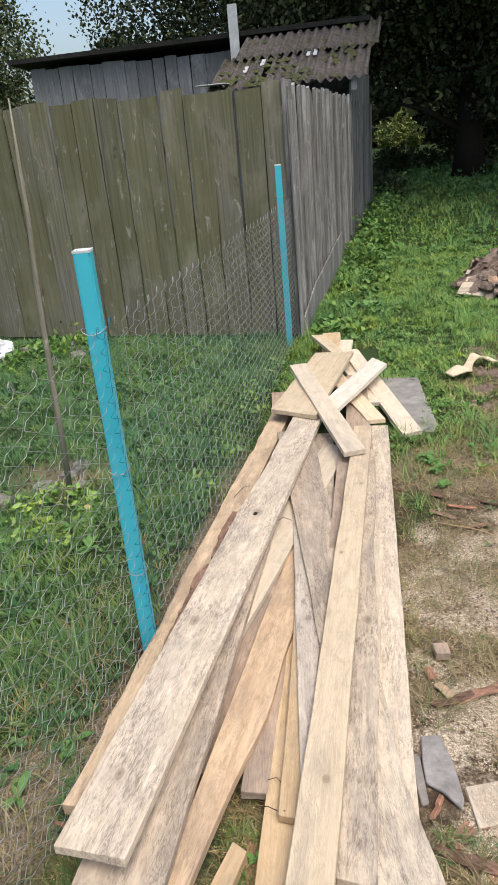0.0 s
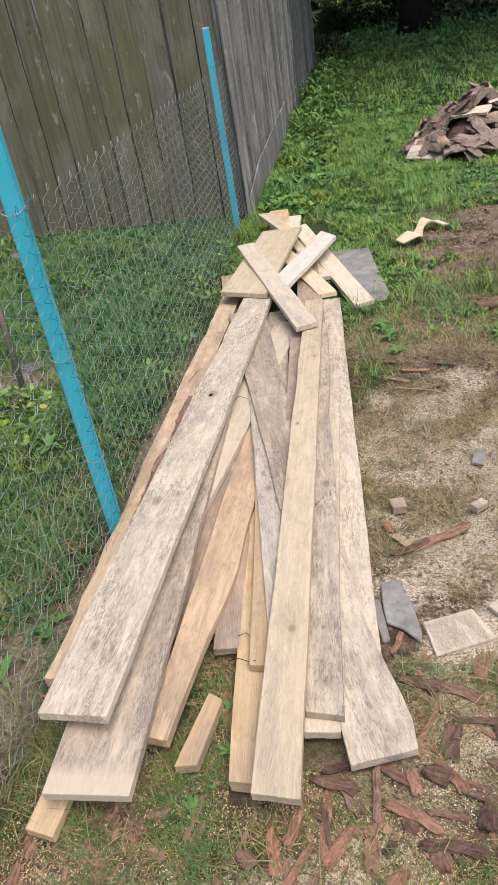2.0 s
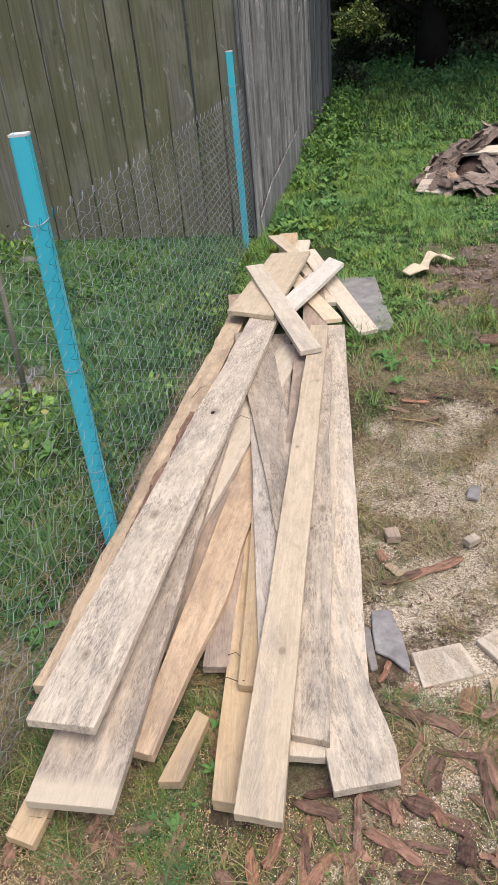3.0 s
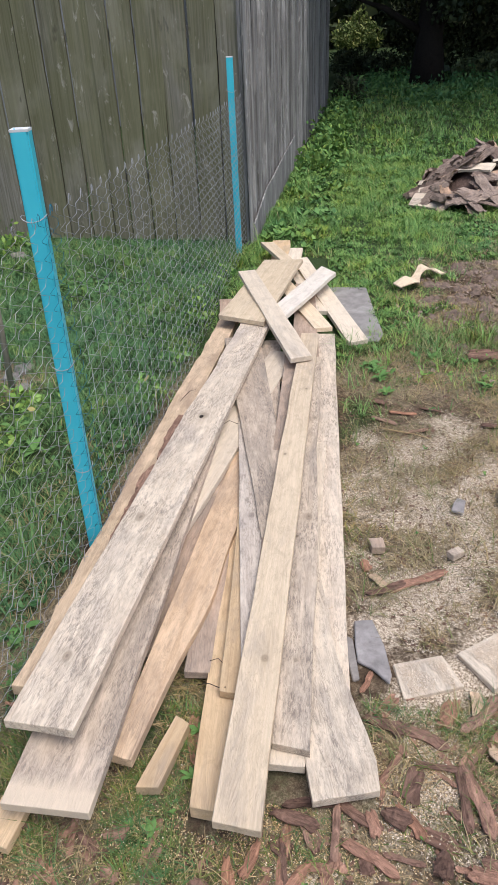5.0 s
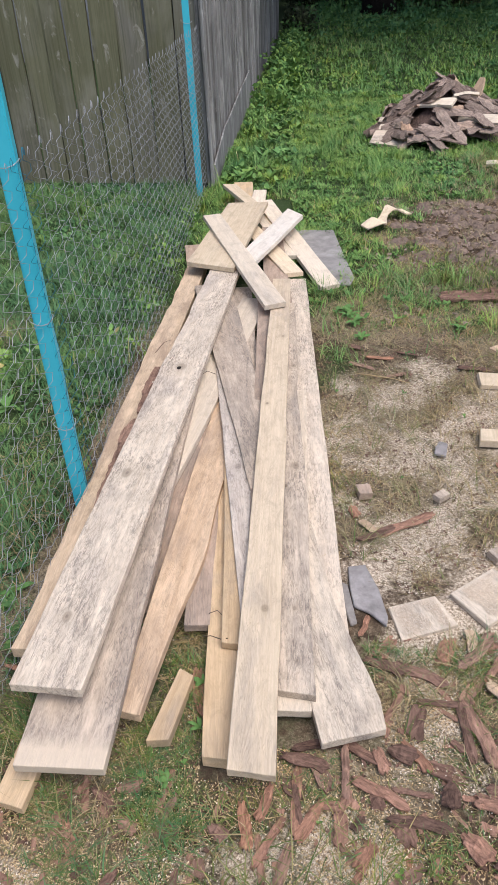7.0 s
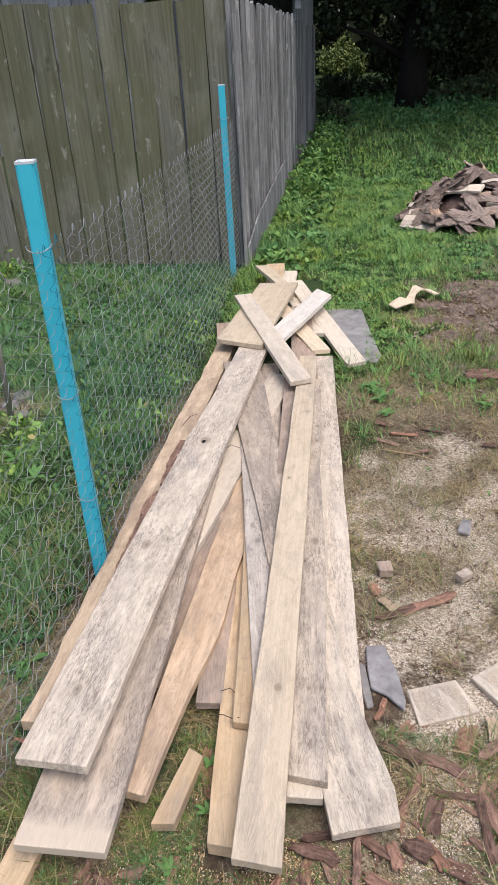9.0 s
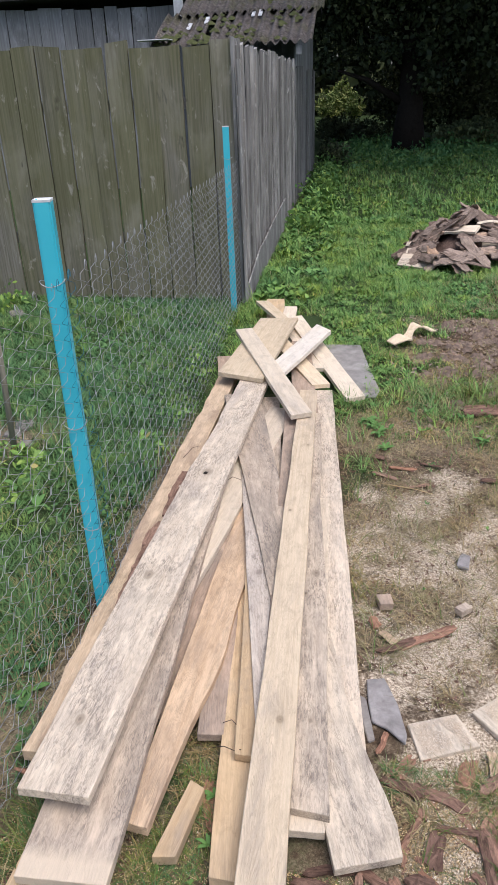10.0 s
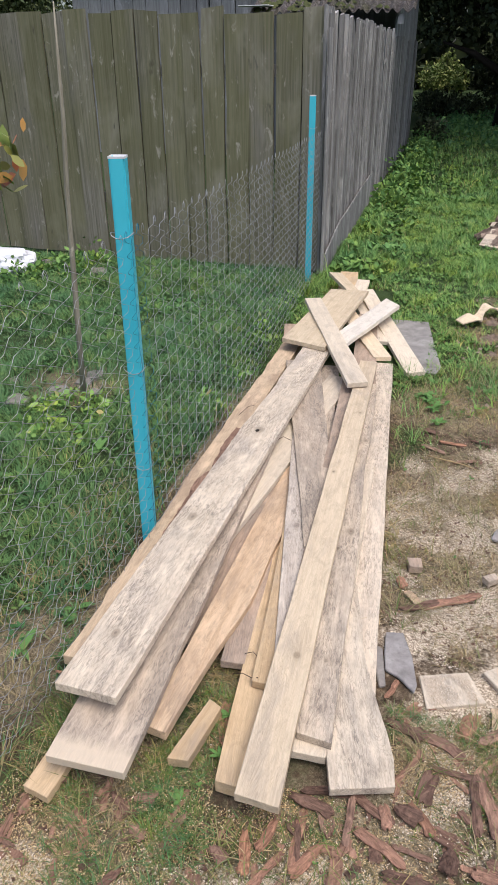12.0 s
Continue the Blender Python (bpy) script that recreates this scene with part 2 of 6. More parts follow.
GRASS = leaf_mat("grass_blades", [(0.0, (0.108, 0.225, 0.064)), (0.5, (0.162, 0.32, 0.10)), (0.93, (0.235, 0.385, 0.132)), (1.0, (0.40, 0.37, 0.19))], patchy=0.75)
GRASS_YARD = leaf_mat("yard_grass_blades", [(0.0, (0.065, 0.15, 0.06)), (0.5, (0.092, 0.20, 0.082)), (0.93, (0.13, 0.24, 0.105)), (1.0, (0.30, 0.30, 0.18))], patchy=0.6)
GRASS_DULL = leaf_mat("dull_grass_blades", [(0.0, (0.07, 0.12, 0.03)), (0.5, (0.12, 0.18, 0.05)), (0.8, (0.20, 0.22, 0.085)), (1.0, (0.34, 0.30, 0.16))], patchy=0.5)
WEED = leaf_mat("weed_leaves", [(0.0, (0.056, 0.135, 0.04)), (0.5, (0.10, 0.215, 0.063)), (1.0, (0.175, 0.31, 0.095))], patchy=0.7)
DRY = leaf_mat("dry_grass_blades", [(0.0, (0.14, 0.115, 0.06)), (0.4, (0.25, 0.205, 0.115)), (0.8, (0.40, 0.335, 0.21)), (1.0, (0.13, 0.18, 0.06))], 0.8)
WEED_YARD = leaf_mat("yard_weed_leaves", [(0.0, (0.04, 0.11, 0.04)), (0.5, (0.07, 0.17, 0.06)), (1.0, (0.12, 0.23, 0.09))], patchy=0.6)
STRAW = leaf_mat("straw", [(0.0, (0.22, 0.16, 0.09)), (0.6, (0.40, 0.31, 0.18)), (1.0, (0.55, 0.45, 0.29))], 0.8)
SAWDUST = leaf_mat("sawdust_flakes", [(0.0, (0.42, 0.33, 0.235)), (0.45, (0.62, 0.52, 0.41)), (1.0, (0.84, 0.77, 0.67))], 0.9, warm=(1.06, 1.0, 0.9))
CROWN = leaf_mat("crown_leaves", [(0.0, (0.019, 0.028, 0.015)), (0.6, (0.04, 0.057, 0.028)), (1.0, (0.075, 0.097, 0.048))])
CROWN_LIGHT = leaf_mat("light_crown_leaves", [(0.0, (0.04, 0.06, 0.03)), (0.6, (0.08, 0.11, 0.05)), (1.0, (0.14, 0.17, 0.08))])
# Paler leaves: the brightness of the sunlit meadow is in the colour.
BUSH_SUNLIT = leaf_mat("sunlit_bush_leaves", [(0.0, (0.06, 0.10, 0.025)), (0.6, (0.13, 0.18, 0.05)), (1.0, (0.24, 0.27, 0.10))])


def autumn_leaf():
    """Leaves from green over yellow to red, each of one tone."""
    k = Mat("sapling_leaves", 0.5, 0.3)
    oi = k.node("ShaderNodeObjectInfo")
    veins = k.noise(k.coords((40, 40, 40)), 1.0, 3, 0.6)
    c = k.ramp(oi.outputs["Random"], [(0.0, (0.13, 0.22, 0.05)), (0.45, (0.24, 0.25, 0.06)), (0.65, (0.42, 0.22, 0.05)), (1.0, (0.45, 0.09, 0.05))])
    return k.colour(k.mix(k.mul(veins, 0.4), c, (0.30, 0.22, 0.08)))


SAP_LEAF = autumn_leaf()


def painted_steel():
    k = Mat("blue_painted_steel", 0.38, 0.5)
    chips = k.noise(k.coords((1, 1, 0.6)), 70, 5, 0.7, 0.4)
    broad = k.noise(k.coords((1, 1, 0.4)), 9, 4, 0.6)
    c = k.mix(broad, (0.04, 0.41, 0.53), (0.085, 0.56, 0.67))
    c = k.mix(k.mask(chips, 0.68, 0.73), c, (0.20, 0.14, 0.11))
    k.bump(broad, 0.15, 0.003)
    return k.colour(c)


def galvanised():
    k = Mat("galvanised_wire", 0.5, 0.5)
    k.b.inputs["Metallic"].default_value = 0.25
    n = k.noise(k.coords((1, 1, 1)), 6, 4, 0.6)
    return k.colour(k.ramp(n, [(0.3, (0.26, 0.255, 0.25)), (0.7, (0.46, 0.46, 0.47))]))


def old_fence(name, light, dark, green, vary=0.4):
    """Grey weathered fence board, grain along the object's z, with green algae in broad patches."""
    k = Mat(name, 0.92, 0.15)
    grain = k.noise(k.coords((60, 60, 1.6)), 1.0, 5, 0.65, 0.4)
    broad = k.noise(k.coords((5, 5, 1.6)), 1.0, 4, 0.6, 0.5)
    c = k.ramp(grain, [(0.3, dark), (0.68, light)])
    c = k.mix(k.mul(k.mask(broad, 0.52, 0.70), 0.75), c, tuple(v * 1.5 for v in light))
    if green:
        moss = k.noise(k.coords((2.2, 2.2, 0.9)), 1.0, 4, 0.6, 0.3)
        c = k.mix(k.mul(k.mask(moss, 0.28, 0.56), green), c, k.mix(grain, (0.082, 0.081, 0.036), (0.20, 0.192, 0.09)))
    flaky = k.noise(k.coords((16, 16, 6)), 1.0, 5, 0.7, 0.8)
    c = k.mix(k.mul(k.mask(flaky, 0.60, 0.70), 0.6), c, tuple(v * 1.7 for v in light))
    spots = k.noise(k.coords((14, 14, 5)), 1.0, 3, 0.6)
    c = k.mix(k.mul(k.mask(spots, 0.66, 0.76), 0.7), c, tuple(v * 0.5 for v in dark))
    oi = k.node("ShaderNodeObjectInfo")
    c = k.mix(1.0, c, k.ramp(oi.outputs["Random"], [(0.0, (1.0 - vary,) * 3), (1.0, (1.0 + 0.45 * vary,) * 3)]), "MULTIPLY")
    k.bump(grain, 0.5, 0.004)
    return k.colour(c)


BLUE_WIRE = plain_mat("dark_blue_wire", (0.03, 0.22, 0.31), (0.025, 0.10, 0.15), 40, 0.5, 0.2, 0.4)
BLUE = painted_steel()
WIRE = galvanised()
FENCE_GREEN = old_fence("fence_board_green", (0.27, 0.25, 0.21), (0.115, 0.106, 0.086), 0.72, 0.12)
# Darker wood of the far section, with tree shade mixed into the colour.
FENCE_SHADED = old_fence("fence_board_shaded", (0.26, 0.255, 0.245), (0.09, 0.086, 0.082), 0.0)
FENCE_GREY = old_fence("fence_board_grey", (0.36, 0.345, 0.33), (0.12, 0.114, 0.106), 0.0)
STICK = old_fence("young_tree_bark", (0.32, 0.295, 0.23), (0.17, 0.15, 0.11), 0.0, 0.1)
SHED_BOARD = old_fence("shed_board", (0.25, 0.25, 0.255), (0.15, 0.15, 0.153), 0.1, 0.2)


def ground_mat():
    k = Mat("ground", 0.95, 0.12)
    at = k.node("ShaderNodeVertexColor")
    at.layer_name = "zones"
    sep = k.node("ShaderNodeSeparateColor")
    k.link(at.outputs[0], sep.inputs[0])
    v = k.coords((1, 1, 1), shift=False)
    fine = k.noise(v, 150, 5, 0.85)
    mid = k.noise(v, 26, 5, 0.7, 0.5)
    soil = k.ramp(k.mix(0.5, mid, fine), [(0.34, (0.032, 0.023, 0.016)), (0.52, (0.105, 0.073, 0.047)), (0.68, (0.27, 0.20, 0.135))])
    turf = k.ramp(fine, [(0.35, (0.022, 0.038, 0.013)), (0.7, (0.07, 0.105, 0.038))])
    dust = k.ramp(fine, [(0.38, (0.10, 0.072, 0.052)), (0.48, (0.36, 0.275, 0.19)), (0.58, (0.80, 0.69, 0.54))])
    thatch = k.ramp(k.noise(v, 95, 5, 0.8, 1.5), [(0.34, (0.065, 0.05, 0.032)), (0.50, (0.22, 0.175, 0.112)), (0.64, (0.48, 0.395, 0.27))])
    rag = k.mask(k.mix(0.5, mid, k.noise(v, 60, 4, 0.7)), 0.2, 0.8)

    def torn(zone):
        both = k.node("ShaderNodeMath")
        both.operation = "ADD"
        k.link(zone, both.inputs[0])
        k.link(rag, both.inputs[1])
        return k.mask(both.outputs[0], 0.80, 1.25)

    c = k.mix(torn(sep.outputs[2]), soil, thatch)
    c = k.mix(torn(sep.outputs[1]), c, turf)
    half = k.mul(sep.outputs[0], 0.6)
    thick = k.node("ShaderNodeMath")
    thick.operation = "ADD"
    k.link(half, thick.inputs[0])
    k.link(rag, thick.inputs[1])
    c = k.mix(k.mask(thick.outputs[0], 0.64, 1.02), c, dust)
    k.bump(k.mix(0.5, fine, mid), 0.7, 0.012)
    return k.colour(c)


GROUND = ground_mat()


# ---- mesh helpers ----
def mesh_object(name, verts, faces, material, smooth=False):
    me = bpy.data.meshes.new(name)
    me.from_pydata([tuple(map(float, v)) for v in verts], [], [tuple(map(int, f)) for f in faces])
    me.materials.append(material)
    if smooth:
        me.polygons.foreach_set("use_smooth", [True] * len(me.polygons))
    me.update()
    return new(name, me)


def fast_mesh(name, verts, faces, material):
    """One joined mesh from arrays: faces all of one size."""
    me = bpy.data.meshes.new(name)
    n, k = faces.shape
    me.vertices.add(len(verts))
    me.vertices.foreach_set("co", verts.astype(np.float32).ravel())
    me.loops.add(n * k)
    me.loops.foreach_set("vertex_index", faces.astype(np.int32).ravel())
    me.polygons.add(n)
    me.polygons.foreach_set("loop_start", np.arange(0, n * k, k, dtype=np.int32))
    me.update(calc_edges=True)
    me.materials.append(material)
    return new(name, me)


def part(name, ob, parent, label=""):
    """Hangs a mesh object under its thing."""
    ob.name = name
    ob.parent = parent
    return tagged(ob, label)


def slab(name, rows, thick, material, across=4):
    """A solid strip along y: rows of (y, left x, right x, top z); its underside lies thick below."""
    verts, faces = [], []
    n = across + 1
    for y, a, b, z in rows:
        for i in range(n):
            verts.append((a + (b - a) * i / across, y, z))
    base = len(verts)
    for y, a, b, z in rows:
        for i in range(n):
            verts.append((a + (b - a) * i / across, y, z - thick))
    m = len(rows)
    for j in range(m - 1):
        for i in range(across):
            q = j * n + i
            faces.append((q, q + 1, q + n + 1, q + n))
            faces.append((base + q, base + q + n, base + q + n + 1, base + q + 1))
        q = j * n
        faces.append((q, q + n, base + q + n, base + q))
        q = j * n + across
        faces.append((q, base + q, base + q + n, q + n))
    for i in range(across):
        faces.append((i, base + i, base + i + 1, i + 1))
        q = (m - 1) * n + i
        faces.append((q, q + 1, base + q + 1, base + q))
    return mesh_object(name, verts, faces, material)


def box_mesh(name, x0, x1, y0, y1, z0, z1, material, bevel=0.0):
    bm = bmesh.new()
    bmesh.ops.create_cube(bm, size=1)
    for v in bm.verts:
        v.co = ((x0 + x1) / 2 + v.co.x * (x1 - x0), (y0 + y1) / 2 + v.co.y * (y1 - y0), (z0 + z1) / 2 + v.co.z * (z1 - z0))
    if bevel:
        bmesh.ops.bevel(bm, geom=bm.edges[:], offset=bevel, segments=2, affect="EDGES")
    me = bpy.data.meshes.new(name)
    bm.to_mesh(me)
    bm.free()
    me.materials.append(material)
    return new(name, me)


def tube(name, points, radii, material, sides=6):
    """A tapered tube along points."""
    verts, faces = [], []
    pts = [Vector(p) for p in points]
    for i, p in enumerate(pts):
        d = (pts[min(i + 1, len(pts) - 1)] - pts[max(i - 1, 0)]).normalized()
        u = d.orthogonal().normalized()
        if abs(d.z) > 0.5:
            u = (Vector((1, 0, 0)) - d * d.x).normalized()
        w = d.cross(u)
        for k in range(sides):
            a = 2 * math.pi * k / sides
            verts.append(p + (u * math.cos(a) + w * math.sin(a)) * radii[i])
    for i in range(len(pts) - 1):
        for k in range(sides):
            a, b = i * sides + k, i * sides + (k + 1) % sides
            faces.append((a, b, b + sides, a + sides))
    faces.append(tuple(range(sides))[::-1])
    faces.append(tuple(range((len(pts) - 1) * sides, len(pts) * sides)))
    return mesh_object(name, verts, faces, material, True)


def wob(x, y, z=0.0):
    return noise.noise(Vector((x, y, z)))


# ---- ground ----
def blob(x, y, cx, cy, rx, ry):
    """1 at a spot's middle, 0 at its rim and beyond."""
    return max(0.0, 1.0 - math.hypot((x - cx) / rx, (y - cy) / ry))


def height(x, y):
    dug = min(1.0, 1.6 * blob(x, y, 1.55, 4.45, 1.1, 1.1))
    return 0.018 * wob(x * 0.9, y * 0.9) + 0.008 * wob(x * 4, y * 4, 3) - 0.006 + dug * (0.050 * wob(x * 6, y * 6, 5) + 0.022 * wob(x * 14, y * 14, 6))


def zones(x, y):
    """How much sawdust, turf and bare soil lies at a place."""
    n = wob(x * 1.3, y * 1.3, 5)
    n2 = wob(x * 5.0, y * 5.0, 9)
    dust = max(blob(x, y, 0.72, 1.65, 0.62, 0.95), blob(x, y, 0.60, 2.35, 0.45, 0.75), 1.2 * blob(x, y, -0.36, 0.76, 0.22, 0.2), 0.5 * blob(x, y, 0.0, 0.74, 0.5, 0.26), 0.45 * blob(x, y, 0.55, 0.85, 0.6, 0.5))
    dust = min(1.0, max(0.0, 1.25 * dust + (1.25 * n2 + 0.75 * wob(x * 13, y * 13, 6)) * min(1.0, 6 * dust) - 0.20))
    line = -0.47 - 0.035 * y
    if x < line - 0.05:
        turf = 0.95 - 0.9 * blob(x, y, -1.45, 3.15, 0.45, 0.4) - 1.7 * blob(x, y, -0.62, 1.12, 0.34, 0.62)
    else:
        edge = 3.42 + 0.5 * n + 0.5 * n2 + 0.15 * (x - 0.3)
        turf = min(1.0, max(0.0, (y - edge) / 1.1 + 0.5))
        dug = blob(x, y, 1.55, 4.45, 1.25, 1.3)
        turf = min(turf, 1 - 1.7 * dug + (0.8 * n2 + 0.5 * n + 0.4 * wob(x * 11, y * 11, 7)) * min(1.0, 5 * dug))
        if y < edge:
            turf = max(turf, -0.05 + 0.65 * n + 0.7 * n2, 0.65 * blob(x, y, 0.95, 3.3, 0.5, 0.3) + 0.2 * n2, 0.6 * blob(x, y, 0.38, 3.40, 0.2, 0.4))
            turf -= 0.30 * dust
        if y < 1.5 and x < 0.32:
            turf = max(turf, 0.42 + 0.8 * n2 - 0.4 * dust)
        elif y < 1.3:
            turf = max(turf, 0.36 + 0.7 * n2)
    thatch = min(1.0, max(0.0, 0.3 + 0.45 * min(1.0, max(0.0, (y - 0.85) / 0.7)) + 0.8 * wob(x * 2.2, y * 2.2, 17) - 2.0 * blob(x, y, 1.5, 4.5, 1.0, 1.0)))
    away = math.hypot((x - 0.9) / 2.4, (y - 2.8) / 3.2) - 1.0
    turf = max(turf, min(1.0, 1.4 * away + 0.5 * n))
    return max(0.0, dust), min(1.0, max(0.0, turf)), thatch


def make_ground():
    out = np.array([8, 9, 10.5, 12.5, 15, 20, 28, 40, 65, 110, 200, 400.0])
    xs = np.concatenate([-out[::-1], np.arange(-7, -3.5, 0.25), np.arange(-3.5, 3.0, 0.045), np.arange(3.0, 8, 0.25), out])
    ys = np.concatenate([-out[::-1], np.arange(-7, 0.2, 0.4), np.arange(0.2, 6.5, 0.045), np.arange(6.5, 24, 0.25), np.array([25, 28, 33, 40, 55, 80, 130, 220, 400.0])])
    verts, cols = [], []
    for y in ys:
        for x in xs:
            verts.append((x, y, height(x, y)))
            cols.extend((*zones(x, y), 1.0))
    w = len(xs)
    i = np.arange((len(ys) - 1) * w).reshape(-1, w)[:, :-1].ravel()
    ob = fast_mesh("ground", np.array(verts), np.stack([i, i + 1, i + w + 1, i + w], 1), GROUND)
    at = ob.data.color_attributes.new("zones", "FLOAT_COLOR", "POINT")
    at.data.foreach_set("color", np.array(cols, np.float32))
    return tagged(ob, "uneven ground of turf, trodden soil and pale sawdust", "ground", kind="structure")


make_ground()


# ---- board fences ----
def fence_board(width, tall, thick, material, seed, ragged=0.015):
    """One upright board, standing on its origin, front towards -y, with a worn uneven top and edges."""
    n = 7
    verts, faces = [], []
    for j in range(n):
        z = tall * j / (n - 1)
        dx = 0.007 * wob(seed * 3.1, z * 2)
        a = -width / 2 + 0.007 * wob(seed, z * 2.6) + 0.003 * wob(seed, z * 9) + dx
        b = width / 2 + 0.007 * wob(seed + 9, z * 2.6) + 0.003 * wob(seed + 9, z * 9) + dx
        za, zb = (z + ragged * wob(seed, 1.5), z + ragged * wob(seed, 7.5)) if j == n - 1 else (z, z)
        verts += [(a, 0, za), (b, 0, zb), (b, thick, zb), (a, thick, za)]
    for j in range(n - 1):
        q = 4 * j
        for k in range(4):
            faces.append((q + k, q + (k + 1) % 4, q + 4 + (k + 1) % 4, q + 4 + k))
    faces.append((0, 3, 2, 1))
    q = 4 * (n - 1)
    faces.append((q, q + 1, q + 2, q + 3))
    return mesh_object("board", verts, faces, material)


def front_fence():
    rng = random.Random(4)
    f = new("board_fence")
    f.matrix_world = pose(-0.60, 5.63, 0, 0, 0, -3.2)
    tagged(f, "tall grey board fence green with algae beside the yard", "fence")
    joints = [0.0, -0.175, -0.38, -0.58, -0.77, -0.95, -1.10, -1.285, -1.48, -1.67, -1.865, -2.065, -2.275, -2.485, -2.72]
    while joints[-1] > -7.4:
        joints.append(joints[-1] - rng.choice((0.19, 0.2, 0.22)))
    for i, (x, far) in enumerate(zip(joints, joints[1:])):
        w = x - far
        b = fence_board(w - rng.choice((0.006, 0.010, 0.014, 0.018)), 1.785 - 0.022 * x + rng.uniform(-0.02, 0.02), 0.024, FENCE_GREEN, i + 0.5, 0.022)
        b.parent = f
        b.matrix_basis = pose(x - w / 2, rng.uniform(-0.012, 0.012), 0.02, 0, rng.uniform(-0.35, 0.35), 0)
    for z in (0.45, 1.4):
        part("rail", box_mesh("rail", -7.5, 0.0, 0.034, 0.085, z, z + 0.08, FENCE_GREY, 0.004), f)
    for k in range(4):
        part("post", box_mesh("post", -0.16 - 2.4 * k, -0.05 - 2.4 * k, 0.087, 0.19, -0.02, 1.72, FENCE_GREY, 0.006), f)
    return f


def side_fence():
    rng = random.Random(8)
    f = new("board_fence")
    f.matrix_world = pose(-0.592, 5.60, 0, 0, 0, 0.2)
    tagged(f, "weathered silver-grey fence of narrow upright boards along the lawn", "fence")
    y, i = 0.0, 0
    while y < 9.9:
        # Far boards are wider; tree shade over them is put into their colour.
        far = y > 5.2
        w = rng.uniform(0.13, 0.2) if far else rng.uniform(0.065, 0.115)
        tall = (1.805 if y < 5.2 else 1.76) + rng.uniform(-0.03, 0.03)
        b = fence_board(w - rng.uniform(0.004, 0.012), tall, 0.022, FENCE_SHADED if far else FENCE_GREY, i + 40.5, 0.02)
        b.parent = f
        b.matrix_basis = pose(rng.uniform(-0.012, 0.012), y + w / 2, 0.0, rng.uniform(-0.6, 0.6), rng.uniform(-0.4, 0.4), 90)
        y += w
        i += 1
    for z in (0.4, 1.45):
        part("rail", box_mesh("rail", -0.10, -0.04, 0.1, 9.9, z, z + 0.09, FENCE_GREY, 0.004), f)
    for k in range(5):
        part("post", box_mesh("post", -0.21, -0.102, 0.1 + 2.4 * k, 0.2 + 2.4 * k, -0.02, 1.72, FENCE_GREY, 0.006), f)
    # The shaded board colour also dims the kick board's sky-lit top edge.
    kick = slab("kick_board", [(y, -0.004, 0.008, float(np.interp(y, (0, 0.8, 2.7, 3.6), (0.12, 0.25, 0.33, 0.35))) + 0.012 * wob(y * 2, 2)) for y in np.linspace(0.1, 3.3, 14)], 0.32, FENCE_SHADED, 2)
    kick.matrix_basis = pose(0.026, 0, 0)
    part("kick_board", kick, f)
    latch = box_mesh("corner_batten", 0.014, 0.034, -0.045, 0.02, 0.02, 1.70, FENCE_GREY, 0.003)
    part("corner_batten", latch, f)
    return f


front_fence()
side_fence()


# ---- chain-link fence ----
P1, P2 = Vector((-0.513, 1.914, 0)), Vector((-0.645, 5.42, 0))


def square_tube(name, h, s, material):
    bm = bmesh.new()
    bmesh.ops.create_cube(bm, size=1)
    for v in bm.verts:
        v.co = (v.co.x * s, v.co.y * s, (v.co.z + 0.5) * h)
    bmesh.ops.bevel(bm, geom=[e for e in bm.edges if abs(e.verts[0].co.z - e.verts[1].co.z) > 0.1], offset=0.004, segments=2, affect="EDGES")
    top = [f for f in bm.faces if f.normal.z > 0.9]
    bmesh.ops.inset_region(bm, faces=top, thickness=0.003)
    bmesh.ops.translate(bm, verts=list({v for f in top for v in f.verts}), vec=(0, 0, -0.004))
    me = bpy.data.meshes.new(name)
    bm.to_mesh(me)
    bm.free()
    me.materials.append(material)
    return new(name, me)


def link_mesh(start, end, pitch=0.046, bottom=0.02, radius=0.0009, top0=1.085, top1=1.035, material=WIRE):
    """Zigzag wires side by side, hooked into each other, and the knuckles at their tops."""
    run = Vector(end) - Vector(start)
    n = int(run.length / pitch)
    d = run.normalized()
    side = Vector((d.y, -d.x, 0))
    verts, faces = [], []
    for k in range(n):
        top = top0 + (top1 - top0) * k / n + 0.012 * wob(k * 0.3, 1)
        steps = 4 * int((top - bottom) / 0.044)
        pts = []
        for j in range(steps + 1):
            swing = 0.5 - 0.5 * math.cos(j * math.pi / 2 + k * math.pi)
            s = k * pitch + pitch * 1.05 * swing + 0.006 * wob(k * 0.9, j * 0.17)
            p = Vector(start) + d * s + side * (0.008 * math.sin(j * math.pi / 2) + 0.025 * abs(wob(s * 1.4, j * 0.03)) * (j / steps))
            p.z = bottom + j * (top - bottom) / steps + 0.003 * wob(k, j * 0.5)
            pts.append(p)
        last = pts[-1]
        pts += [last + d * 0.004 + Vector((0, 0, 0.014)), last + d * 0.011 + Vector((0, 0, 0.021)), last + d * 0.017 + Vector((0, 0, 0.013)), last + d * 0.014 + Vector((0, 0, 0.002))]
        for i, p in enumerate(pts):
            t = (pts[min(i + 1, len(pts) - 1)] - pts[max(i - 1, 0)]).normalized()
            u = t.cross(side).normalized()
            for a in (0, 2.094, 4.189):
                verts.append(p + (u * math.cos(a) + side * math.sin(a)) * radius)
            if i:
                q = len(verts) - 6
                for m in range(3):
                    faces.append((q + m, q + (m + 1) % 3, q + 3 + (m + 1) % 3, q + 3 + m))
    return fast_mesh("wire_mesh", np.array(verts), np.array(faces), material)


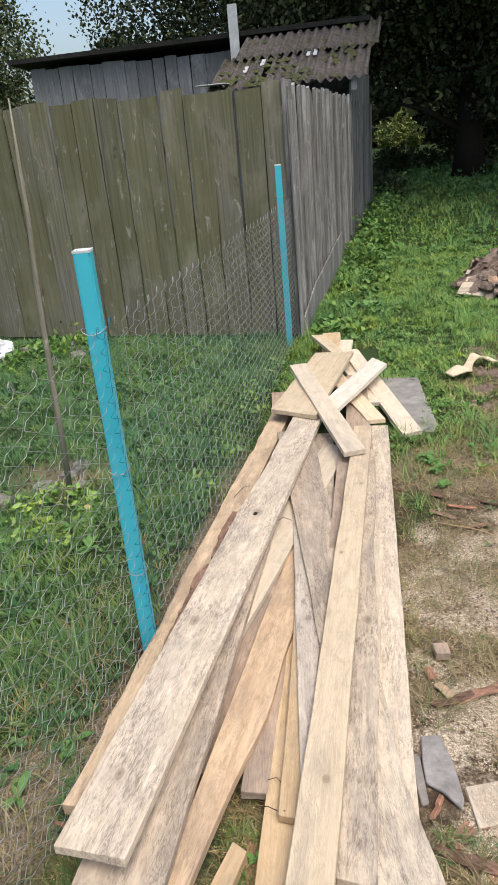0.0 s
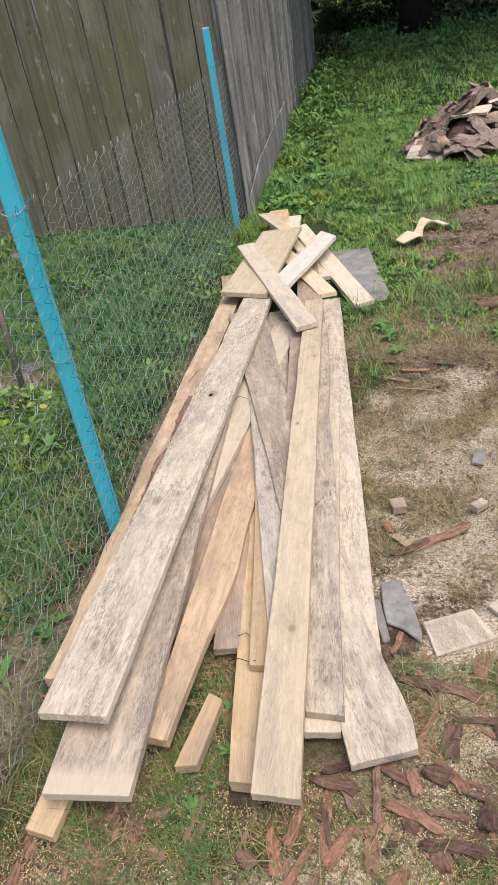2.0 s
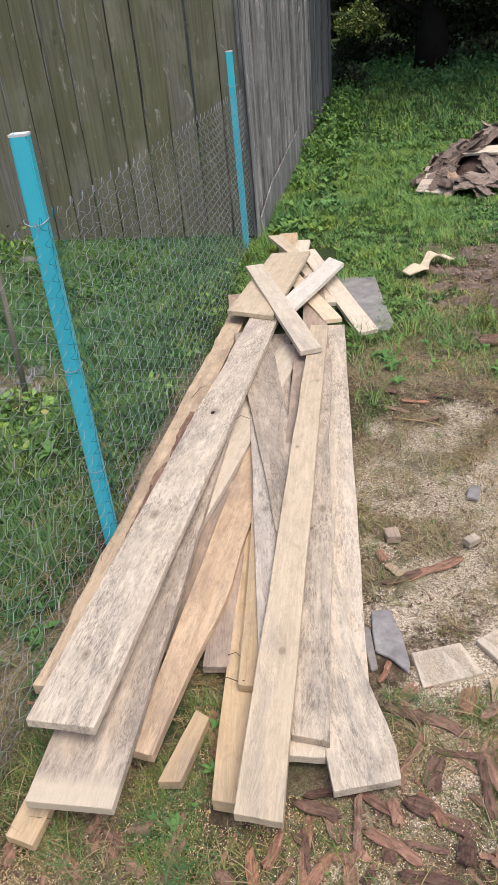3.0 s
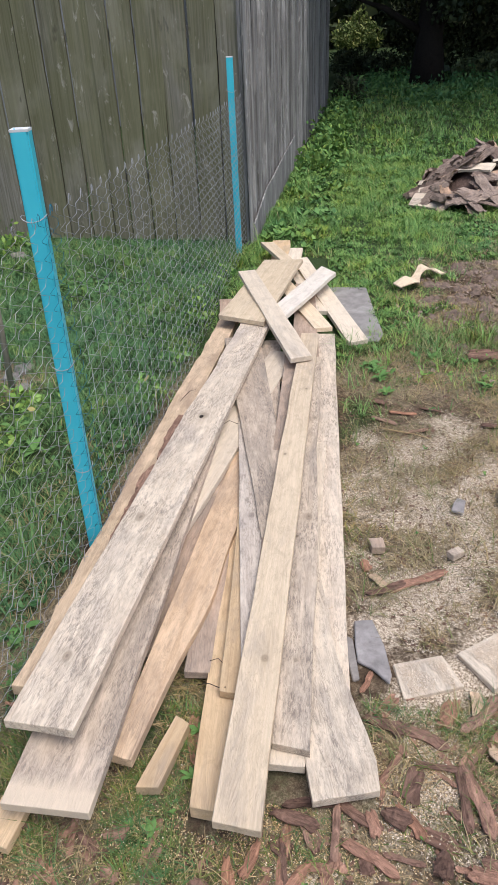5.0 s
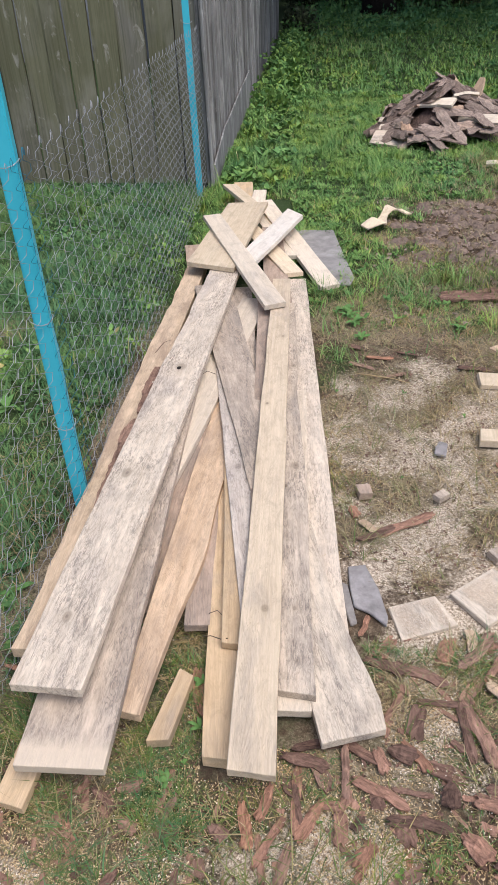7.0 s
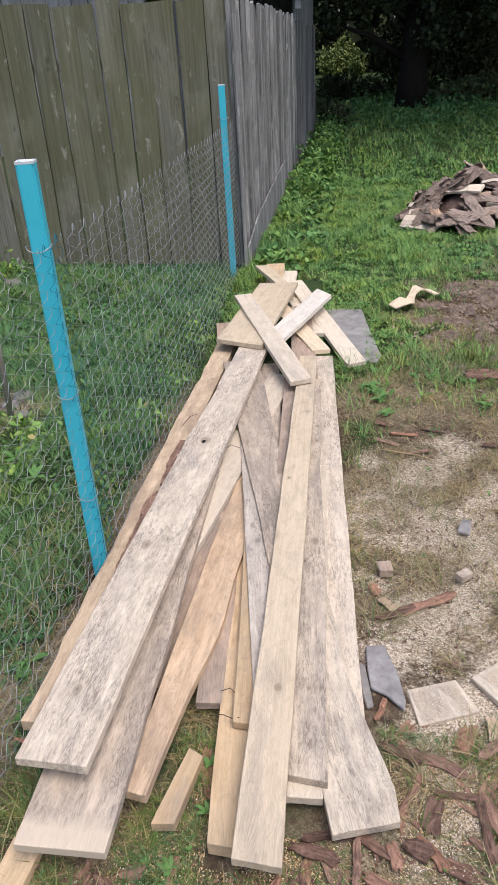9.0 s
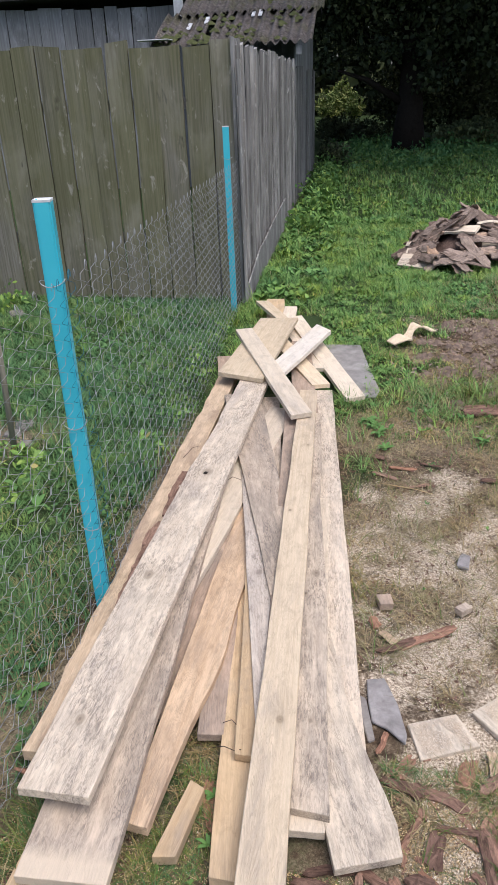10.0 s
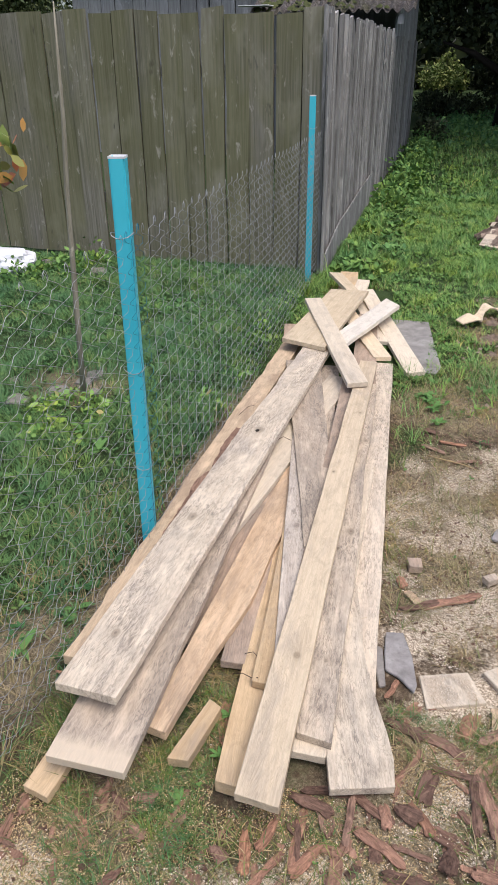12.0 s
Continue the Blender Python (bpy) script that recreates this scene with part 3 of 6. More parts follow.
def chain_fence():
    f = new("chain_link_fence")
    tagged(f, "sagging chain-link fence on bright blue square steel posts", "fence")
    for p, h, turn, lean in ((P1, 1.30, 12, 0.3), (P2, 1.30, 8, -0.2)):
        post = square_tube("post", h, 0.044, BLUE)
        post.matrix_basis = pose(p.x, p.y, -0.01, 0, lean, turn)
        part("post", post, f, "bright blue painted square steel post")
        rim = square_tube("rim", 0.006, 0.0445, WHITE_SHEET)
        rim.matrix_basis = pose(0, 0, h - 0.004)
        part("rim", rim, post, "chipped whitish top rim")
        for z in (0.34, 0.68, 1.085):
            ring = [(p.x + 0.033 * math.cos(a) * (1 if abs(math.cos(a)) > 0.4 else 0.8), p.y + 0.033 * math.sin(a), z + 0.006 * math.sin(2 * a + z)) for a in np.linspace(0, 6.6, 14)]
            part("tie_wire", tube("tie_wire", ring, [0.0013] * len(ring), WIRE, 4), f)
    part("wire_mesh", link_mesh(P1 + Vector((0.033, 0.055, 0)), P2 + Vector((0.033, 0.15, 0))), f, "galvanised diamond wire mesh")
    part("wire_mesh", link_mesh(P1 + Vector((0.030, -0.060, 0)), (-0.58, -0.3, 0), top0=1.078, top1=1.05), f, "galvanised diamond wire mesh")
    part("wire_mesh", link_mesh(P1 + Vector((0.032, -0.058, 0)), P1 + Vector((0.030, 0.062, 0)), pitch=0.039, top1=1.085, material=BLUE_WIRE), f, "dark blue mesh wires across the front of the post")
    return f


chain_fence()


# ---- pile of boards ----
def board(spec, name="plank", material=W_TAN, thick=0.025, label="", wane=0.0, seed=0.0, skew=0.0, skew_far=0.0, bow=0.0, bend=(), holes=(), group="pile of boards", category="plank"):
    """spec: near x, y, far x, y, near width, far width, near top z, far top z.
    wane: how wavy the left edge is. bend: (share of the length, change of the right edge)."""
    x0, y0, x1, y1, w0, w1, z0, z1 = spec
    d = Vector((x1 - x0, y1 - y0, z1 - z0))
    length = d.length
    rz = math.degrees(math.atan2(-(x1 - x0), y1 - y0))
    rx = math.degrees(math.asin((z1 - z0) / length))
    rows = []
    n = max(5, int(length / 0.07))
    for i in range(n + 1):
        s = i / n
        w = w0 + (w1 - w0) * s
        a = -w / 2 + 0.004 * wob(seed * 7.3, s * length * 4) + wane * (wob(seed * 5.1, s * length * 2.3) + 0.6 * wob(seed, s * length * 9))
        b = w / 2 + 0.004 * wob(seed * 3.3 + 4, s * length * 4)
        for at, amount, span in bend:
            b += amount * math.exp(-(((s - at) / span) ** 2))
        rows.append((s * length, a, b, bow * math.sin(math.pi * s) + 0.002 * wob(seed, s * 3, 4)))
    ob = slab(name, rows, thick, material)
    for i, v in enumerate(ob.data.vertices):
        s = v.co.y / length
        near, far = max(0.0, 1 - s * length / 0.12), max(0.0, 1 - (1 - s) * length / 0.12)
        v.co.y += v.co.x * (math.tan(radians(skew)) * near + math.tan(radians(skew_far)) * far)
        if near > 0.95 or far > 0.95:
            v.co.y += 0.003 * wob(v.co.x * 40, seed, v.co.z * 30)
    ob.matrix_world = pose(x0, y0, z0, rx, 0, rz)
    md = ob.modifiers.new("worn_edges", "BEVEL")
    md.width, md.segments, md.limit_method = 0.002, 2, "ANGLE"
    return tagged(ob, label, category, group)


BOARDS = [
    # lowest layer, on the ground
    ((0.286, 1.32, 0.115, 3.72, 0.10, 0.098, 0.026, 0.050), dict(material=W_FLECK, label="long weathered sawn plank lying along the pile's edge", seed=1)),
    ((0.195, 1.186, 0.150, 2.60, 0.086, 0.085, 0.052, 0.052), dict(material=W_DUSTY, label="pale sawn plank under the other planks", seed=2)),
    ((0.330, 1.131, -0.06, 2.62, 0.148, 0.14, 0.052, 0.078), dict(material=W_NOTCH, label="wide weathered plank with a notched edge", seed=3, skew=3, bend=((0.06, 0.012, 0.05), (0.27, -0.012, 0.1)))),
    ((0.043, 1.060, -0.12, 2.60, 0.086, 0.075, 0.052, 0.050), dict(material=W_YELLOW, thick=0.04, label="yellow debarked slab with rounded sides", seed=4, skew=-10)),
    ((0.036, 1.345, -0.10, 2.60, 0.045, 0.05, 0.080, 0.078), dict(material=W_YELLOW, label="narrow yellow batten with a dark knotty end", seed=5, skew=-12)),
    ((-0.064, 1.420, -0.17, 2.70, 0.070, 0.075, 0.052, 0.055), dict(material=W_BROWN, label="short brownish plank end under the pile", seed=6)),
    ((-0.240, 1.46, -0.185, 2.75, 0.075, 0.09, 0.046, 0.060), dict(material=W_BROWN, label="dirty brown plank deep in the pile", seed=7)),
    # middle layers
    ((-0.178, 1.140, -0.075, 2.60, 0.062, 0.145, 0.078, 0.062), dict(material=W_ORANGE, thick=0.028, label="tapering orange-brown plank with a rough edge", seed=8, skew=-4, bend=((0.35, 0.02, 0.12),))),
    ((-0.286, 0.986, -0.318, 2.60, 0.196, 0.185, 0.108, 0.104), dict(material=W_GREY_END, label="broad grey weathered plank with a pale cut end", seed=9, skew=0)),
    ((-0.345, 1.55, -0.07, 3.40, 0.13, 0.13, 0.080, 0.082), dict(material=W_PALE, label="pale plank half hidden under the wide plank", seed=32)),
    ((0.083, 1.44, -0.20, 3.08, 0.066, 0.085, 0.089, 0.088), dict(material=W_SPOT, thick=0.018, label="narrow plank spotted white and grey", seed=10)),
    ((0.020, 2.15, -0.165, 3.54, 0.09, 0.125, 0.074, 0.080), dict(material=W_GREY, label="greyish plank between others in the pile", seed=11)),
    ((0.090, 1.94, -0.293, 3.505, 0.115, 0.178, 0.098, 0.112), dict(material=W_GREY, thick=0.02, label="dark weathered plank lying askew in the pile", seed=12)),
    ((0.202, 1.216, 0.078, 3.30, 0.088, 0.088, 0.078, 0.104), dict(material=W_KNOTTY, label="knotty plank with a wavy edge", seed=13, skew=-10, bend=((0.3, 0.006, 0.1), (0.62, -0.008, 0.08)))),
    ((0.075, 1.70, -0.012, 3.34, 0.055, 0.084, 0.096, 0.108), dict(material=W_BROWN, label="narrow brownish plank on edge of the top plank", seed=14)),
    ((-0.446, 1.278, -0.420, 3.95, 0.10, 0.105, 0.105, 0.085), dict(material=W_RAW, thick=0.034, label="live-edge slab with strips of bark on it", seed=15, wane=0.016)),
    # top layer
    ((0.115, 1.002, 0.052, 3.50, 0.101, 0.086, 0.108, 0.142), dict(material=W_LONG, label="long straight tan plank on top of the pile", seed=16, skew=-6)),
    ((-0.347, 1.126, -0.243, 3.72, 0.165, 0.158, 0.178, 0.134), dict(material=W_WIDE, label="wide rough-sawn plank with a wavy edge and a knot hole", seed=17, skew=0, wane=0.011)),
    # short pieces thrown across the far end
    ((0.084, 4.03, -0.18, 4.85, 0.095, 0.11, 0.060, 0.070), dict(material=W_PALE, label="short pale plank piece in the heap", seed=18, skew=-12)),
    ((0.290, 3.655, -0.14, 4.93, 0.112, 0.105, 0.040, 0.098), dict(material=W_PALE, label="short pale plank leaning on the heap", seed=19, skew=9)),
    ((0.105, 3.715, -0.23, 4.50, 0.096, 0.10, 0.086, 0.106), dict(material=W_TAN, label="short tan plank in the heap", seed=20, skew=-10)),
    ((-0.255, 4.80, -0.325, 5.45, 0.13, 0.133, 0.075, 0.075), dict(material=W_YELLOW, label="short yellowish plank at the heap's far end", seed=21)),
    ((-0.175, 4.60, -0.180, 5.15, 0.10, 0.09, 0.112, 0.104), dict(material=W_PALE, label="small pale offcut in the heap", seed=22, skew=20)),
    ((-0.415, 3.77, -0.50, 4.22, 0.10, 0.11, 0.055, 0.055), dict(material=W_BROWN, label="short brown offcut beneath the heap", seed=23)),
    ((-0.160, 4.65, -0.40, 5.22, 0.075, 0.085, 0.138, 0.125), dict(material=W_TAN, label="narrow short plank at the heap's far end", seed=24, skew_far=-25)),
    ((-0.318, 3.622, -0.215, 4.66, 0.262, 0.24, 0.164, 0.166), dict(material=W_TAN, label="wide warm-coloured short plank across the heap", seed=25, skew=-14, skew_far=10)),
    ((-0.150, 3.72, 0.085, 4.46, 0.12, 0.125, 0.150, 0.168), dict(material=W_WHITE, label="short near-white plank lying across the heap", seed=26, skew=-25, skew_far=-35)),
    ((0.041, 3.154, -0.403, 4.335, 0.103, 0.104, 0.166, 0.194), dict(material=W_PALE, label="short pale plank on top of the heap", seed=27, skew=4)),
    ((0.045, 3.34, -0.06, 4.45, 0.13, 0.12, 0.078, 0.080), dict(material=W_BROWN, thick=0.022, label="brownish short plank bridging the heap's middle", seed=33)),
    # small offcuts by the near end
    ((-0.398, 0.940, -0.378, 1.14, 0.074, 0.07, 0.034, 0.04), dict(material=W_YELLOW, label="short yellow board end under the grey plank", seed=28, skew=-6)),
    ((-0.107, 1.104, -0.070, 1.286, 0.050, 0.042, 0.036, 0.04), dict(material=W_YELLOW, thick=0.03, label="small yellow wood offcut lying in the grass", seed=29, skew=18, skew_far=-15, group="offcuts", category="offcut")),
]
planks = {}
for spec, kw in BOARDS:
    planks[kw["seed"]] = board(spec, **kw)


def knot(seed, along, across, r, material, name="knot", label="dark round knot"):
    """A knot, or a hole painted as a dark disc, on a plank's face."""
    n = 14
    verts, faces = [(0, 0, 0.0012)], []
    for ring, z in ((0.5, 0.0016), (1.0, -0.001)):
        verts += [(r * ring * (1 + 0.25 * wob(seed, i)) * math.cos(6.283 * i / n), 1.5 * r * ring * (1 + 0.25 * wob(seed, i + 30)) * math.sin(6.283 * i / n), z) for i in range(n)]
    for i in range(n):
        j = (i + 1) % n
        faces += [(0, 1 + i, 1 + j), (1 + i, 1 + n + i, 1 + n + j, 1 + j)]
    k = mesh_object(name, verts, faces, material)
    k.matrix_basis = pose(across, along, 0.001)
    part(name, k, planks[seed], label)


# The hole isn't cut: a near-black disc paints the shade inside it.
knot(17, 1.46, -0.012, 0.009, HOLE_SHADE, "knot_hole", "dark disc for the shade inside a knot hole")
# packing pieces that carry the upper planks
board((-0.495, 1.32, -0.20, 1.36, 0.06, 0.06, 0.072, 0.072), material=W_BROWN, thick=0.07, label="dark bearer block under the planks", seed=31)


for pts in (
    [(-0.048, 1.370, 0.066), (-0.020, 1.372, 0.072), (0.006, 1.366, 0.068), (0.026, 1.357, 0.084)],
    [(-0.036, 1.452, 0.062), (-0.014, 1.458, 0.068), (0.006, 1.441, 0.064)],
    [(-0.436, 2.77, 0.118), (-0.40, 2.80, 0.152), (-0.372, 2.80, 0.162)],
    [(-0.236, 2.610, 0.096), (-0.20, 2.635, 0.112), (-0.166, 2.636, 0.098)],
):
    tagged(tube("twig", pts, [0.0011] * len(pts), BARK_DARK, 5), "thin dark twig lying across the planks", "twig", "twigs")


# ---- sheets, offcuts and bark on the ground ----
def sheet(outline, z, thick, material, name, label, category, bend=0.0):
    """A flat broken piece with the outline given, slightly bent."""
    bm = bmesh.new()
    f = bm.faces.new([bm.verts.new((x, y, z)) for x, y in outline])
    if f.normal.z < 0:
        f.normal_flip()
    r = bmesh.ops.extrude_face_region(bm, geom=[f])
    bmesh.ops.translate(bm, verts=[g for g in r["geom"] if isinstance(g, bmesh.types.BMVert)], vec=(0, 0, thick))
    bmesh.ops.recalc_face_normals(bm, faces=bm.faces[:])
    bmesh.ops.bevel(bm, geom=bm.edges[:], offset=min(0.003, thick * 0.25), segments=1, affect="EDGES")
    me = bpy.data.meshes.new(name)
    bm.to_mesh(me)
    bm.free()
    me.materials.append(material)
    return tagged(new(name, me), label, category)


sheet([(0.395, 3.70), (0.42, 3.80), (0.375, 4.10), (0.315, 4.55), (0.09, 4.55), (0.12, 4.3), (0.20, 3.9), (0.33, 3.70)], 0.016, 0.009, SLATE_PALE, "slate_sheet", "broken grey slate sheet lying by the planks", "slate")
sheet([(0.428, 1.472), (0.434, 1.50), (0.415, 1.60), (0.382, 1.692), (0.332, 1.682), (0.336, 1.60), (0.345, 1.535), (0.385, 1.515)], 0.012, 0.01, SLATE, "slate_piece", "dark grey slate fragment on the trodden ground", "slate")
sheet([(0.335, 1.472), (0.352, 1.48), (0.330, 1.615), (0.312, 1.625), (0.312, 1.56)], 0.008, 0.012, STONE, "slate_piece", "pale grey stone sliver beside the planks", "slate")
sheet([(0.645, 2.25), (0.685, 2.235), (0.70, 2.31), (0.672, 2.325), (0.655, 2.29)], 0.004, 0.013, SLATE, "slate_piece", "small dark slate chip lying in sawdust", "slate")


def offcut(x, y, turn, lx, ly, lz, material, label, tilt=0.0):
    b = box_mesh("wood_offcut", -lx / 2, lx / 2, -ly / 2, ly / 2, -0.005, lz, material, 0.0012)
    for v in b.data.vertices:
        px, py = v.co.x / lx, v.co.y / ly
        v.co.x += lx * (0.16 * py * wob(x * 11, y * 3, px > 0) + 0.05 * wob(py * 4 + x * 9, v.co.z * 60))
        v.co.y += ly * (0.20 * px * wob(x * 7, y * 5, 4 + (py > 0)))
        v.co.z += 0.25 * lz * px * wob(x * 5, y * 9) * (v.co.z > 0)
    b.matrix_world = pose(x, y, 0.005, tilt, 0, turn)
    return tagged(b, label, "offcut", "offcuts")


offcut(0.715, 1.595, 38, 0.165, 0.135, 0.013, W_DUSTY, "square pale board offcut dusted with sawdust")
offcut(0.520, 1.515, 20, 0.150, 0.110, 0.008, W_DUSTY, "thin pale board piece half buried in sawdust")
offcut(0.785, 1.765, 28, 0.085, 0.042, 0.022, W_GREY, "small grey wood block on the ground")
offcut(0.985, 2.755, -6, 0.20, 0.10, 0.014, W_TAN, "light board end lying on bark")
offcut(0.935, 2.345, -3, 0.23, 0.075, 0.024, W_TAN, "thick pale board end on the ground")
offcut(0.640, 2.020, 40, 0.048, 0.030, 0.018, W_GREY, "small cube of pale wood")
offcut(0.395, 2.030, 10, 0.045, 0.05, 0.022, W_BROWN, "small dull wood chip beside the planks")
offcut(0.770, 1.255, 60, 0.06, 0.045, 0.016, W_PALE, "pale wood chip among bark")
offcut(0.120, 0.772, 4, 0.115, 0.10, 0.025, W_PALE, "pale plank end in the grass before the pile")
offcut(1.02, 3.03, 35, 0.08, 0.05, 0.015, W_ORANGE, "orange wood splinter on the soil")


tagged(tube("straw_stalk", [(0.40, 2.80, 0.014), (0.47, 2.775, 0.018), (0.54, 2.76, 0.016), (0.61, 2.73, 0.012)], [0.0025, 0.0025, 0.002, 0.0015], STRAW, 5), "long dry plant stalk lying on the trodden ground", "stalk")


def bark_mesh(seed, length, width):
    """A broken plate of bark: ragged sides, torn or tapering ends, slightly curled."""
    rng = random.Random(seed)
    n, m = 12, 5
    curl = rng.uniform(0.03, 0.2)
    twist = rng.uniform(-0.25, 0.25)
    skew = rng.uniform(-0.35, 0.35) * width
    ta, tb = rng.choice((0.01, 0.01, 0.05, 0.15)), rng.choice((0.01, 0.02, 0.06, 0.25))
    ends = [[rng.uniform(-0.11, 0.11) * min(length, 2 * width) for j in range(m)] for e in (0, 1)]
    verts, faces = [], []
    for side in (0, 1):
        for i in range(n):
            s = i / (n - 1)
            taper = max(0.5, min(1.0, (s / ta) ** 0.6, ((1 - s) / tb) ** 0.6))
            left = -0.5 * taper + 0.15 * wob(seed * 2.3, s * 3.5) + 0.05 * wob(seed, s * 11)
            right = 0.5 * taper + 0.15 * wob(seed * 3.1 + 8, s * 3.5) + 0.05 * wob(seed + 5, s * 11)
            for j in range(m):
                f = j / (m - 1)
                u = f - 0.5
                x = width * (left + (right - left) * f) + skew * (s - 0.5) + 0.06 * length * wob(seed, s * 1.2, 6)
                y = (s - 0.5) * length + (ends[0][j] if i == 0 else ends[1][j] if i == n - 1 else 0.2 * (ends[0][j] + ends[1][j]))
                z = curl * width * (1 - (2 * u) ** 2) + 0.02 * length * wob(seed, s * 2) + twist * (s - 0.5) * u * width
                thick = 0.05 * width + 0.003 + 0.10 * width * wob(seed * 1.7 + s * 8, u * 7, 2) + 0.05 * width * wob(s * 23, u * 19, seed)
                verts.append((x, y, z + (0.0 if side else max(0.002, thick))))
    k = n * m
    for i in range(n - 1):
        for j in range(m - 1):
            q = i * m + j
            faces.append((q, q + 1, q + m + 1, q + m))
            faces.append((k + q, k + q + m, k + q + m + 1, k + q + 1))
        q = i * m
        faces.append((q, q + m, k + q + m, k + q))
        q = i * m + m - 1
        faces.append((q, k + q, k + q + m, q + m))
    for j in range(m - 1):
        faces.append((j, k + j, k + j + 1, j + 1))
        q = (n - 1) * m + j
        faces.append((q, q + 1, k + q + 1, k + q))
    return verts, faces


def bark_kinds(material, lengths):
    made = []
    for i, (l, w) in enumerate(lengths):
        v, f = bark_mesh(i + len(lengths) * 7 + l * 10, l, w)
        me = bpy.data.meshes.new("bark_piece")
        me.from_pydata([tuple(map(float, c)) for c in v], [], f)
        me.materials.append(material)
        made.append(me)
    return made


RED = bark_kinds(BARK_RED, ((0.17, 0.034), (0.10, 0.042), (0.21, 0.030), (0.06, 0.038), (0.12, 0.055), (0.09, 0.026), (0.15, 0.020), (0.05, 0.024), (0.13, 0.036), (0.075, 0.050)))
GREY = bark_kinds(BARK_GREY, ((0.40, 0.13), (0.32, 0.17), (0.46, 0.11), (0.24, 0.13), (0.36, 0.20), (0.30, 0.10)))
LONG = bark_kinds(BARK_RED, ((0.62, 0.075), (0.40, 0.06)))


def drop(me, x, y, z, turn, tilt, roll, label, group, size=1.0, flip=False):
    ob = new("bark_piece", me)
    ob.matrix_world = pose(x, y, z, tilt, roll + (180 if flip else 0), turn) @ Matrix.Scale(size, 4)
    return tagged(ob, label, "bark", group)


FLAKE = "reddish-brown bark flake lying on the trodden ground"
# bark left along the live edge of a slab
rng = random.Random(21)


def bark_strip():
    """A ragged band of bark along the slab's inner side, broken in places."""
    strip_parent = planks[15]
    for y0, y1, wide in ((0.02, 0.42, 0.020), (0.45, 1.02, 0.026), (1.06, 1.40, 0.017)):
        rows = []
        for y in np.linspace(y0, y1, int((y1 - y0) / 0.022)):
            mid = 0.016 - 0.012 * wob(y * 5, 2)
            w = 0.7 * wide * (0.8 + 0.7 * abs(wob(y * 6, 7)) + 0.4 * wob(y * 40, 9)) * min(1.0, (y - y0 + 0.02) * 14, (y1 - y + 0.02) * 14)
            rows.append((y, mid - w * (0.9 + 0.5 * wob(y * 31, 3)), mid + 0.034 + 0.006 * wob(y * 19, 5), 0.010 + 0.006 * wob(y * 23, 4)))
        band = slab("bark_strip", rows, 0.013, BARK_RED, 3)
        part("bark_strip", band, strip_parent, "ragged reddish-brown bark")


